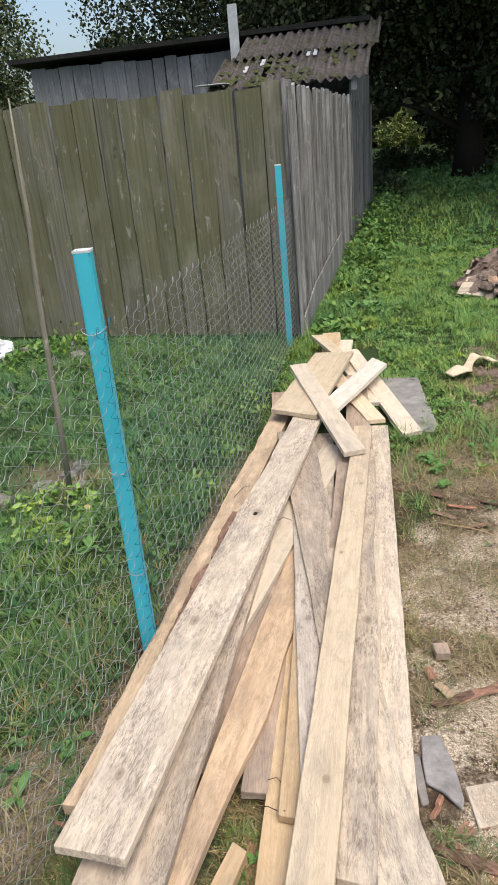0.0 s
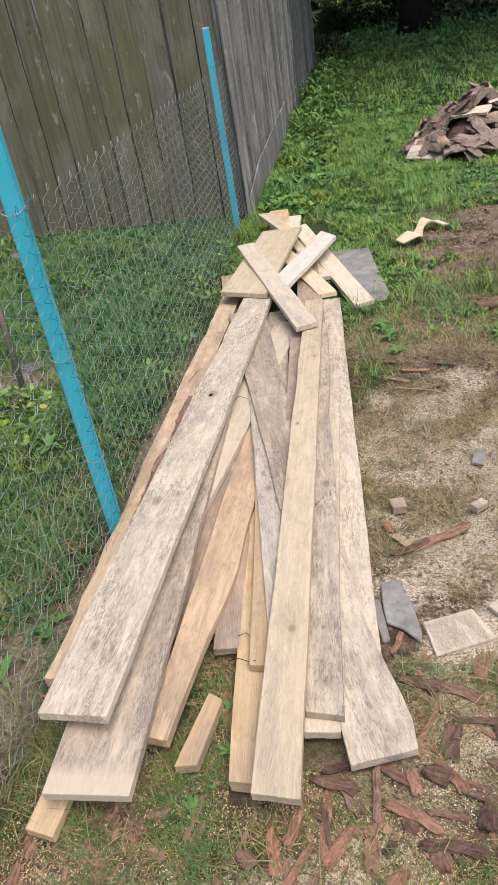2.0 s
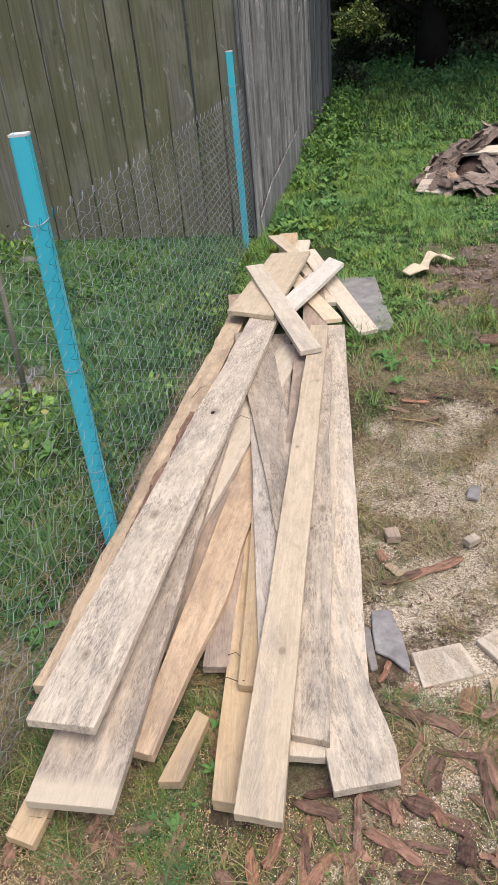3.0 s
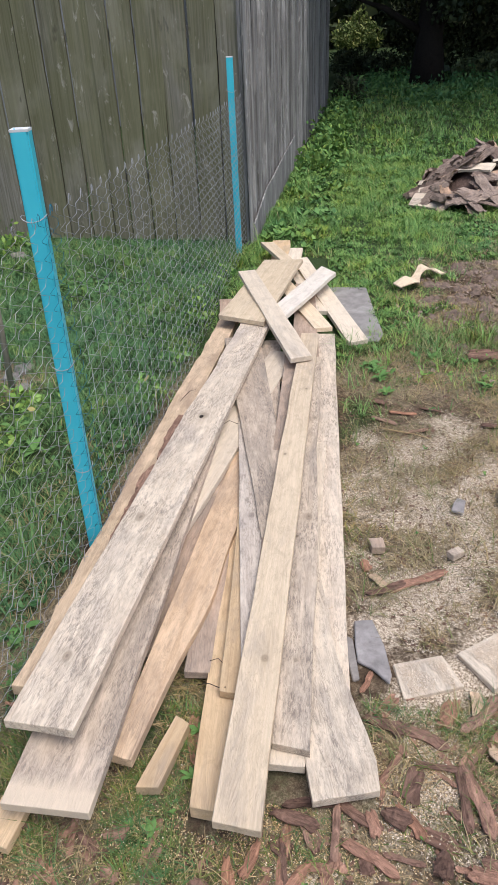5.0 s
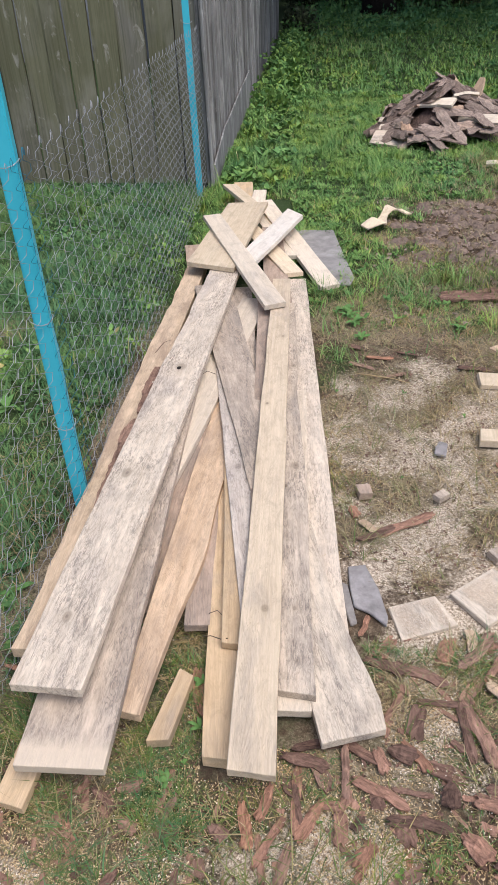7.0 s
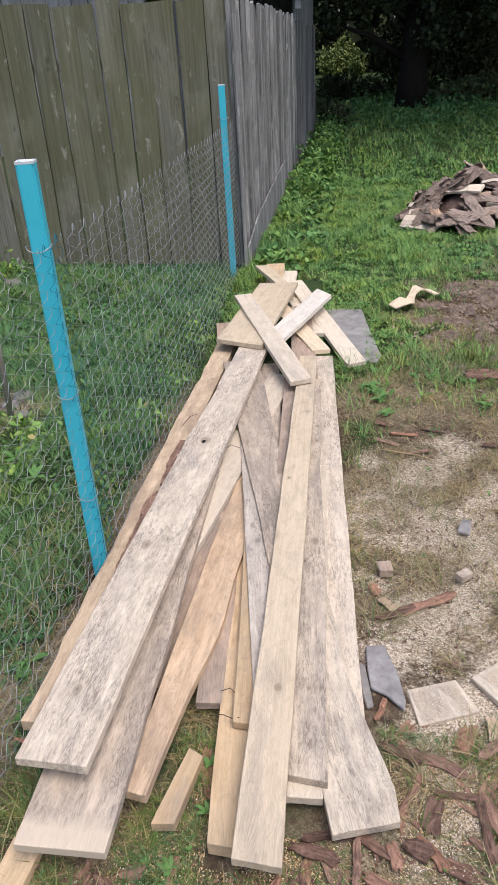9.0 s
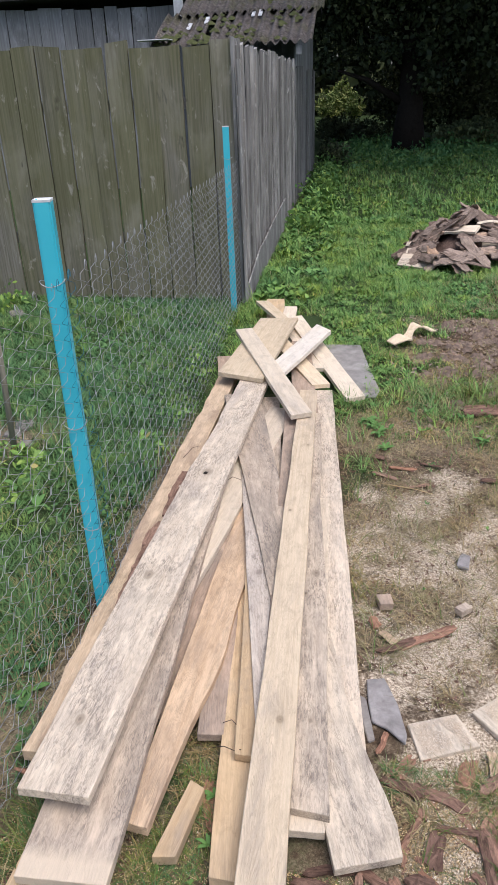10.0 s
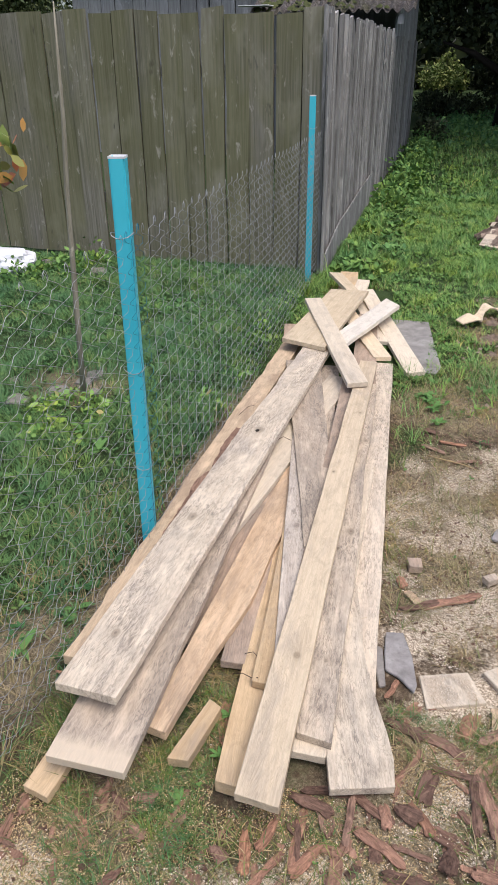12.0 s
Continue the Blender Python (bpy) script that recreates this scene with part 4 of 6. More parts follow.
bark_strip()
drop(LONG[1], -0.475, 1.262, 0.045, 78, 0, 0, "dark bark chunk under the slab's end", "bark strips", 0.24)
for x, y, turn, k, size in (
    (0.51, 1.88, -56, 2, 1.35), (0.42, 1.83, -62, 0, 1.0), (0.65, 1.41, -42, 0, 1.25), (0.69, 1.37, -35, 2, 0.8), (0.69, 1.27, 35, 2, 0.85), (0.50, 1.33, 62, 0, 1.1), (0.545, 1.25, 84, 2, 0.75),
    (0.585, 1.18, 8, 2, 0.95), (0.615, 1.18, 18, 0, 1.3), (0.425, 1.41, -38, 1, 0.9), (0.37, 1.47, -25, 0, 0.6), (0.385, 1.03, 60, 0, 1.0), (0.53, 1.08, 70, 4, 0.9), (0.46, 0.97, 80, 0, 1.0),
    (0.62, 1.02, 85, 4, 0.9), (0.66, 0.92, -60, 0, 1.1), (0.30, 0.95, 10, 1, 0.9), (0.345, 0.90, -30, 4, 0.7), (0.18, 0.86, -18, 0, 0.9), (0.155, 0.92, -28, 2, 0.75), (0.21, 0.99, 15, 2, 0.6),
    (0.06, 0.78, 12, 4, 0.9), (0.10, 0.73, -20, 0, 0.8), (-0.05, 0.92, -40, 3, 0.9), (-0.17, 0.80, -35, 0, 0.8), (-0.036, 1.255, 12, 0, 1.05), (0.02, 0.86, 5, 3, 0.8), (-0.43, 0.83, 10, 2, 0.8), (-0.14, 0.93, 70, 3, 0.9),
    (0.74, 1.12, 20, 1, 1.0), (0.80, 1.34, -70, 0, 1.0), (0.86, 1.45, 30, 3, 1.0), (1.00, 2.62, 70, 4, 0.9), (0.88, 2.86, 80, 0, 1.0), (0.90, 2.18, 30, 4, 1.3), (0.95, 2.08, -20, 1, 1.2), (0.42, 2.88, 60, 2, 0.8),
    (0.50, 2.95, 85, 0, 0.9), (0.55, 2.80, -70, 0, 0.8), (0.40, 3.05, 75, 1, 0.9), (0.62, 2.98, 65, 2, 0.6), (0.36, 1.93, 30, 3, 1.0),
    (0.225, 1.09, 82, 8, 1.1), (0.25, 1.13, -75, 0, 0.9), (0.20, 1.03, 60, 9, 1.0), (0.26, 1.06, 20, 4, 0.8), (0.235, 0.96, -35, 8, 1.0), (0.44, 1.12, 75, 9, 1.1), (0.39, 1.10, 30, 1, 0.8), (0.62, 1.30, -30, 8, 1.2), (0.70, 1.06, -15, 8, 1.1), (0.57, 0.93, 40, 9, 1.2), (0.42, 0.86, -50, 8, 1.0), (0.05, 0.93, 65, 9, 0.8), (-0.26, 0.90, 25, 8, 0.8), (-0.36, 0.66, -60, 0, 0.9), (0.76, 1.42, 62, 8, 1.0), (0.104, 0.945, 6, 8, 1.0), (0.142, 0.995, -22, 8, 0.85), (0.312, 1.07, 4, 6, 1.1), (0.352, 1.12, 58, 0, 1.0), (0.477, 1.20, -20, 1, 1.2), (0.415, 1.35, 64, 8, 1.1), (0.532, 1.03, -10, 9, 1.0),
):
    drop(RED[k], x, y, height(x, y) + 0.011, turn + rng.uniform(-6, 6), rng.uniform(-4, 4), rng.uniform(-8, 8), FLAKE, "bark flakes", 0.74 * size, rng.random() < 0.3)
AMBER = bark_kinds(W_ORANGE, ((0.17, 0.034), (0.08, 0.03)))
for x, y, turn, k in ((0.70, 1.25, 34, 0), (0.64, 1.44, 8, 1), (0.40, 1.86, 50, 1)):
    drop(AMBER[k], x, y, height(x, y) + 0.012, turn, 3, 6, "orange inner bark strip on the trodden ground", "bark flakes", 0.95)
scraps = []
for i in range(290):
    if i % 5 < 3:
        x, y = rng.uniform(0.30, 1.0), rng.uniform(0.62, 1.45)
    else:
        x, y = rng.uniform(-0.45, 0.35), rng.uniform(0.55, 1.02)
    turn, tilt, roll = rng.uniform(0, 360), rng.uniform(-8, 8), rng.uniform(-12, 12)
    if i < 70:
        drop(rng.choice(RED), x, y, height(x, y) + 0.006, turn, tilt, roll, FLAKE, "bark flakes", rng.uniform(0.4, 0.85), rng.random() < 0.3)
    else:
        scraps.append((rng.choice(RED), pose(x, y, height(x, y) + 0.004, tilt, roll, turn) @ Matrix.Scale(rng.uniform(0.18, 0.5), 4)))


def small_scraps():
    """The smallest bark scraps, too many to count, as one mesh."""
    vs, fs = [], []
    for me, m in scraps:
        q = len(vs)
        vs += [tuple(m @ v.co) for v in me.vertices]
        fs += [tuple(q + k for k in p.vertices) for p in me.polygons]
    return tagged(mesh_object("bark_scraps", vs, fs, BARK_RED), "small reddish bark scraps strewn before the planks", "bark scraps", kind="stuff")


small_scraps()

# long bark slabs at the edge of the bare soil
SLAB = "long dark bark slab at the edge of bare soil"
drop(LONG[0], 1.14, 3.56, 0.012, -87, 0, 4, SLAB, "bark slabs", 1.0)
drop(LONG[1], 1.02, 3.63, 0.012, -82, 0, 10, SLAB, "bark slabs", 0.9)
drop(LONG[0], 1.70, 3.68, 0.012, -98, 0, 0, SLAB, "bark slabs", 0.9)

# heap of bark slabs and split offcuts
HEAP = "grey-brown curved bark slab in a heap"
rng = random.Random(5)


def heap_top(x, y):
    r = math.hypot((x - 1.30) / (0.66 if x < 1.30 else 1.0), (y - 7.2) / 0.78)
    return 0.43 * max(0.0, 1 - r) ** 1.0 + 0.03 * wob(x * 5, y * 5, 8) * (r < 1)


def heap_core():
    """Crumbled bark that fills the heap below its slabs."""
    n = 34
    v = [(x, y, heap_top(x, y) - 0.075) for y in np.linspace(6.72, 7.8, n) for x in np.linspace(0.75, 1.95, n)]
    f = [(a * n + b, a * n + b + 1, a * n + n + b + 1, a * n + n + b) for a in range(n - 1) for b in range(n - 1)]
    return tagged(mesh_object("bark_crumble", v, f, BARK_DARK), "crumbled dark bark under the slabs of a heap", "bark", kind="stuff")


def lay(me, x, y, lift, swing, tip, size, flip):
    """Lays a slab on the slope of the heap, its length down the slope but for the swing."""
    e = 0.06
    nor = Vector(((heap_top(x - e, y) - heap_top(x + e, y)) / (2 * e), (heap_top(x, y - e) - heap_top(x, y + e)) / (2 * e), 1.0)).normalized()
    nor = (nor + Vector(tip)).normalized()
    down = Matrix.Rotation(swing, 3, nor) @ (Vector((x - 1.30, y - 7.2, 0.001)).normalized())
    long = (down - nor * down.dot(nor)).normalized()
    across = long.cross(nor)
    if flip:
        nor, across = -nor, -across
    m = Matrix((across, long, nor)).transposed().to_4x4()
    ob = new("bark_piece", me)
    ob.matrix_world = Matrix.Translation((x, y, max(0.012, heap_top(x, y) + lift))) @ m @ Matrix.Scale(size, 4)
    return tagged(ob, HEAP, "bark", "bark heap")


heap_core()
for i in range(130):
    a = rng.uniform(0, 6.283)
    u = 0.04 + 0.96 * rng.random() ** 0.7
    x, y = 1.30 + u * math.cos(a) * (0.58 if math.cos(a) < 0 else 1.0), 7.2 + 0.70 * u * math.sin(a)
    lay(rng.choice(GREY), x, y, rng.uniform(-0.02, 0.035) if u < 0.85 else 0.0, rng.uniform(-1.7, 1.7), (rng.gauss(0, 0.16), rng.gauss(0, 0.16), 0), rng.uniform(0.55, 1.0), rng.random() < 0.12)
for x, y, z, turn, l, w, m, tilt in (
    (0.84, 6.86, -0.01, 65, 0.34, 0.22, W_FLECK, 8), (0.86, 7.02, 0.05, 78, 0.24, 0.09, W_PALE, -4), (0.84, 7.14, 0.08, 66, 0.20, 0.08, W_FLECK, 6), (0.92, 7.34, 0.07, 50, 0.16, 0.07, W_PALE, 0), (1.56, 6.86, 0.13, 75, 0.34, 0.12, W_PALE, -8), (1.78, 6.92, 0.06, 100, 0.36, 0.1, W_TAN, 0),
    (1.20, 6.76, 0.02, 100, 0.34, 0.1, W_PALE, 0), (1.46, 7.05, 0.29, 95, 0.22, 0.1, W_PALE, 5), (1.22, 6.98, 0.25, 60, 0.3, 0.14, W_PALE, -12), (2.08, 6.95, 0.05, 80, 0.34, 0.12, W_PALE, 0), (1.60, 6.02, -0.02, 80, 0.2, 0.06, W_PALE, 0), (1.08, 7.30, 0.22, 40, 0.09, 0.06, W_PALE, 0),
):
    b = slab("split_offcut", [(s * l, -w * (0.42 + 0.1 * wob(x * 9, s * 4)), w * (0.40 + 0.22 * wob(y * 7, s * 5)) * (1 - 0.25 * s * s), 0.008 * math.sin(3 * s)) for s in np.linspace(0, 1, 6)], 0.022, m, 3)
    b.matrix_world = pose(x, y, z + 0.06, 0.5 * tilt, rng.uniform(-34, -14), turn - 180 * (turn > 90)) @ Matrix.Translation((0, -l / 2, 0))
    tagged(b, "pale split wood offcut in the bark heap", "offcut", "bark heap")
for x, turn, h in ((1.46, 25, 0.26), (1.54, -50, 0.24)):
    b = slab("split_offcut", [(s * h, -0.075 * (1 - 0.55 * s), 0.07 * (1 - 0.8 * s * s), 0.03 * s) for s in np.linspace(0, 1, 5)], 0.025, W_ORANGE, 3)
    b.matrix_world = pose(x, 7.24, 0.24, 48, 0, turn)
    tagged(b, "pointed wood splinter standing in the bark heap", "offcut", "bark heap")


def round_log(x, y, r, h, material, name, label, seed, flare=0.0, tilt=0.0):
    n, m = 26, 7
    verts, faces = [], []
    for j in range(m):
        s = j / (m - 1)
        for i in range(n):
            a = 2 * math.pi * i / n
            rr = r * (1 + 0.07 * wob(math.cos(a) * 2 + seed, math.sin(a) * 2, s) + 0.05 * wob(math.cos(a) * 7, math.sin(a) * 7 + seed, s * 2) + flare * (1 - s) ** 2)
            verts.append((rr * math.cos(a), rr * math.sin(a), s * h))
    for j in range(m - 1):
        for i in range(n):
            q, p = j * n + i, j * n + (i + 1) % n
            faces.append((q, p, p + n, q + n))
    side = mesh_object("bark", verts, faces, material)
    top = mesh_object("cut_face", [(v[0] * 0.985, v[1] * 0.985, h + 0.002) for v in verts[-n:]], [tuple(range(n))], W_GREY)
    t = tagged(new(name), label, "log")
    t.matrix_world = pose(x, y, -0.01, tilt, 0, 0)
    part("bark", side, t)
    part("cut_face", top, t, "grey sawn end")
    return t


round_log(2.16, 8.02, 0.21, 0.27, BARK_GREY, "tree_stump", "short grey tree stump standing behind the bark heap", 2)


def shaving():
    """A curled pale strip of bark with two ends."""
    rows = []
    n = 12
    for i in range(n + 1):
        s = i / n
        w = 0.022 + 0.022 * abs(math.sin(5 * s + 0.4))
        rows.append((s * 0.44, -w + 0.03 * math.sin(7 * s), w + 0.035 * math.sin(7 * s), 0.02 + 0.045 * math.sin(6 * s + 0.5) ** 2))
    b = slab("wood_shaving", rows, 0.008, W_TAN, 3)
    b.matrix_world = pose(0.50, 4.55, 0.015, 0, 12, -38)
    return tagged(b, "pale curled strip of split wood on the grass", "offcut")


shaving()


# ---- sapling, sack and rubble in the yard ----
def leaf_quads(centres, normals_seed, size, aspect=0.55, kite=False):
    """Leaves of six corners at the centres given, or of four."""
    r = np.random.RandomState(normals_seed)
    n = len(centres)
    d = r.normal(size=(n, 3))
    d /= np.linalg.norm(d, axis=1)[:, None]
    e = np.cross(d, r.normal(size=(n, 3)))
    e /= np.linalg.norm(e, axis=1)[:, None]
    l = (size * r.uniform(0.6, 1.3, n))[:, None]
    if kite:
        v = np.stack([centres - d * l * 0.5, centres + e * l * aspect * 0.5, centres + d * l * 0.55, centres - e * l * aspect * 0.5], 1).reshape(-1, 3)
        return v, np.arange(n)[:, None] * 4 + [0, 1, 2, 3]
    pts = [centres - d * l * 0.5, centres - d * l * 0.15 + e * l * aspect * 0.45, centres + d * l * 0.25 + e * l * aspect * 0.4, centres + d * l * 0.55, centres + d * l * 0.25 - e * l * aspect * 0.4, centres - d * l * 0.15 - e * l * aspect * 0.45]
    v = np.stack(pts, 1).reshape(-1, 3)
    i = np.arange(n)[:, None] * 6
    f = np.concatenate([i + [0, 1, 2, 3], i + [0, 3, 4, 5]])
    return v, f


def sapling():
    t = tagged(new("sapling"), "slender young fruit tree with reddish leaves in the yard", "tree")
    t.matrix_world = pose(-1.33, 3.0, 0)
    stem = [(0, 0, -0.02), (0.02, 0, 0.4), (0.035, 0.0, 0.7), (0.05, 0.0, 1.0), (0.075, 0.0, 1.28), (0.095, 0.0, 1.72)]
    part("trunk", tube("trunk", stem, [0.015, 0.014, 0.013, 0.012, 0.010, 0.003], STICK, 8), t)
    part("branch", tube("branch", [(-0.66, 0, -0.02), (-0.62, 0, 0.4), (-0.52, 0.0, 0.9), (-0.28, -0.02, 1.45)], [0.010, 0.008, 0.006, 0.003], STICK, 6), t)
    r = np.random.RandomState(3)
    c = np.stack([r.uniform(-0.34, -0.12, 30), r.uniform(-0.06, 0.06, 30), r.uniform(0.98, 1.33, 30)], 1)
    for k in range(len(c)):
        v, f = leaf_quads(c[k:k + 1], k + 5, 0.10)
        part("leaf", fast_mesh("leaf", v, f, SAP_LEAF), t)
    return t


sapling()


def sack():
    bm = bmesh.new()
    bmesh.ops.create_icosphere(bm, subdivisions=4, radius=1)
    for v in bm.verts:
        p = v.co.copy()
        k = 1 + 0.28 * noise.noise(p * 1.7) + 0.10 * noise.noise(p * 5) + 0.04 * noise.noise(p * 12)
        v.co = (p.x * 0.30 * k, p.y * 0.20 * k, max(-0.02, 0.07 + p.z * 0.12 * k))
    me = bpy.data.meshes.new("plastic_sack")
    bm.to_mesh(me)
    bm.free()
    me.materials.append(WHITE_BAG)
    s = new("plastic_sack", me)
    s.matrix_world = pose(-3.12, 5.10, 0)
    return tagged(s, "crumpled white plastic sack against the board fence", "sack")


sack()
rng = random.Random(9)
for i in range(16):
    bm = bmesh.new()
    bmesh.ops.create_icosphere(bm, subdivisions=2, radius=1)
    for v in bm.verts:
        v.co = v.co * (1 + 0.35 * noise.noise(v.co * 1.5 + Vector((i * 5, 0, 0))))
        v.co.z *= 0.5
    me = bpy.data.meshes.new("stone")
    bm.to_mesh(me)
    bm.free()
    me.materials.append(STONE)
    s = new("stone", me)
    x, y = (-1.45 + rng.uniform(-0.35, 0.35), 3.1 + rng.uniform(-0.3, 0.3)) if i < 6 else (rng.uniform(-3.4, -1.6), rng.uniform(5.2, 5.45))
    s.matrix_world = pose(x, y, 0.0, 0, 0, rng.uniform(0, 360)) @ Matrix.Scale(rng.uniform(0.03, 0.07), 4)
    tagged(s, "small rubble stone in the yard's grass", "stone", "rubble stones")


# ---- shed behind the fence ----
def shed():
    t = tagged(new("shed"), "low grey board shed with mossy corrugated roof behind the fence", "shed")
    rng = random.Random(12)
    x, i = -6.35, 0
    while x < -2.45:
        w = rng.uniform(0.2, 0.42)
        b = fence_board(w - rng.uniform(0.005, 0.02), 2.80 - 0.016 * (x + 6.35) + rng.uniform(-0.02, 0.02), 0.025, SHED_BOARD, i + 90.5)
        b.matrix_basis = pose(x + w / 2, 13.0, 0)
        part("wall_board", b, t)
        x += w
        i += 1
    x = 11.05
    while x < 14.9:
        w = rng.uniform(0.16, 0.26)
        tall = 2.0 + 0.37 * (min(x, 13.0) - 11.05) if x < 13.1 else 2.6
        b = fence_board(w - 0.008, tall, 0.025, SHED_BOARD, i + 90.5)
        b.matrix_basis = pose(-0.62, x + w / 2, 0, 0, 0, 90)
        part("wall_board", b, t)
        x += w
        i += 1
    part("back_wall", box_mesh("back_wall", -6.3, -0.68, 14.9, 14.96, 0, 2.5, SHED_BOARD), t)
    part("end_wall", box_mesh("end_wall", -6.36, -6.30, 13.06, 14.88, 0, 2.6, SHED_BOARD), t)
    roof = slab("flat_roof", [(y, -6.62, -0.46, z) for y, z in ((12.78, 2.97), (13.4, 2.93), (15.1, 2.70))], 0.07, TAR, 8)
    part("flat_roof", roof, t, "black tar-felt roof edge")
    # corrugated sheets, two rows, lapped
    for row, (y0, z0, y1, z1) in enumerate(((10.85, 2.05, 12.0, 2.52), (11.85, 2.49, 13.0, 2.93))):
        for k in range(3):
            x0 = -2.62 + 0.70 * k + (0.12 if row == 0 else 0.22)
            if row == 0 and k == 0:
                x0 -= 0.1
            nx = 57
            verts, faces = [], []
            for s in (0, 0.5, 1):
                for j in range(nx):
                    u = j / (nx - 1)
                    verts.append((x0 + u * 0.72, y0 + (y1 - y0) * s, z0 + (z1 - z0) * s + 0.026 * math.sin(2 * math.pi * u * 5.5) + 0.012 * k % 0.02 + 0.02 * wob(k, s * 3)))
            for s in range(2):
                for j in range(nx - 1):
                    q = s * nx + j
                    faces.append((q, q + 1, q + nx + 1, q + nx))
            sh = mesh_object("corrugated_sheet", verts, faces, ASBESTOS, True)
            md = sh.modifiers.new("thickness", "SOLIDIFY")
            md.thickness = 0.008
            part("corrugated_sheet", sh, t, "stained brown corrugated roof sheet")
    part("broken_sheet", sheet([(-2.72, 10.72), (-2.30, 10.72), (-2.28, 10.95), (-2.5, 11.05), (-2.75, 10.9)], 2.135, 0.012, WHITE_SHEET, "broken_sheet", "", ""), t, "white broken sheet corner")
    for x, y in ((-1.93, 11.55), (-1.28, 11.72), (-1.18, 11.72), (-2.15, 11.35)):
        z = 2.05 + (y - 10.85) * 0.409 + 0.035
        p = slab("sheet_patch", [(s * 0.2, -0.025, 0.03, s * 0.2 * 0.41 + 0.006 * math.sin(9 * s)) for s in np.linspace(0, 1, 5)], 0.012, WHITE_SHEET, 3)
        p.matrix_basis = pose(x, y, z, 0, 0, 0)
        part("sheet_patch", p, t, "pale exposed strip of roof sheet")
    r = np.random.RandomState(2)
    vs, fs = [], []
    for k in range(130):
        x, y = r.uniform(-2.5, -0.55), 10.9 + 1.95 * r.rand() ** 1.5
        if wob(x * 2.2, y * 2.2, 8) < -0.12:
            continue
        z = 2.05 + (y - 10.85) * 0.409 + 0.02
        s = r.uniform(0.02, 0.055)
        q = len(vs)
        for a in range(6):
            vs.append((x + s * 1.5 * math.cos(a * 1.047 + k), y + s * 1.2 * math.sin(a * 1.047 + k), z + 0.409 * s * math.sin(a * 1.047 + k) - 0.004))
        vs.append((x, y, z + s * 0.8))
        fs += [(q + a, q + (a + 1) % 6, q + 6) for a in range(6)]
    tagged(part("moss", fast_mesh("moss", np.array(vs), np.array(fs), MOSS), t, "yellow-green moss cushions"), kind="stuff")
    part("rafter_end", box_mesh("rafter_end", -0.60, -0.52, 10.9, 11.0, 1.9, 2.02, SHED_BOARD, 0.004), t)
    part("white_post", box_mesh("white_post", -2.63, -2.48, 12.62, 12.66, 2.45, 3.33, WHITE_SHEET, 0.004), t, "whitish upright plank at the roof")
    return t


shed()


# ---- trees ----
def tree(x, y, tall, trunk_r, lobes, material, leaf, count, seed, label, low=0.2, bend=0.0, base_flare=0.3):
    """A tapered trunk, limbs and a crown of many leaf sprays. lobes: (dx, dy, z, rx, ry, rz)."""
    rng = random.Random(seed)
    t = tagged(new("tree"), label, "tree")
    t.matrix_world = pose(x, y, 0)
    n = 9
    pts = [(bend * math.sin(3 * i / n) + 0.05 * wob(seed, i), 0.05 * wob(seed + 5, i), -0.05 + tall * 0.9 * i / (n - 1)) for i in range(n)]
    radii = [trunk_r * (1 - 0.85 * i / (n - 1)) * (1 + base_flare * (i == 0)) for i in range(n)]
    part("trunk", tube("trunk", pts, radii, BARK_TREE, 12), t)
    for dx, dy, z, rx, ry, rz in lobes:
        z0 = max(0.5, z - 0.8 * rz - 0.3 * math.hypot(dx, dy))
        z0 = min(z0, tall * 0.85)
        a = Vector((bend * 0.5, 0, z0))
        b = Vector((dx, dy, z))
        mid = (a + b) / 2 + Vector((rng.uniform(-0.2, 0.2), rng.uniform(-0.2, 0.2), 0.2))
        part("limb", tube("limb", [a, mid, b], [trunk_r * 0.32, trunk_r * 0.2, 0.02], BARK_TREE, 6), t)
    r = np.random.RandomState(seed)
    allc = []
    vol = np.array([l[3] * l[4] * l[5] for l in lobes]) ** 0.7
    for (dx, dy, z, rx, ry, rz), share in zip(lobes, vol / vol.sum()):
        k = int(count * share)
        clumps = max(6, k // 45)
        d = r.normal(size=(clumps, 3))
        d /= np.linalg.norm(d, axis=1)[:, None]
        cc = d * (r.uniform(0.35, 1.0, clumps) ** 0.6)[:, None] * [rx, ry, rz]
        which = r.randint(0, clumps, k)
        allc.append(cc[which] + r.normal(size=(k, 3)) * [0.17 * rx, 0.17 * ry, 0.15 * rz] + [dx, dy, z])
    c = np.concatenate(allc)
    c = c[c[:, 2] > low]
    v, f = leaf_quads(c, seed + 1, leaf, 0.72, True)
    crown = fast_mesh("crown", v, f, material)
    part("crown", crown, t)
    return tagged(t, kind="")


DARK = "large dark tree with a dense low-hanging crown"
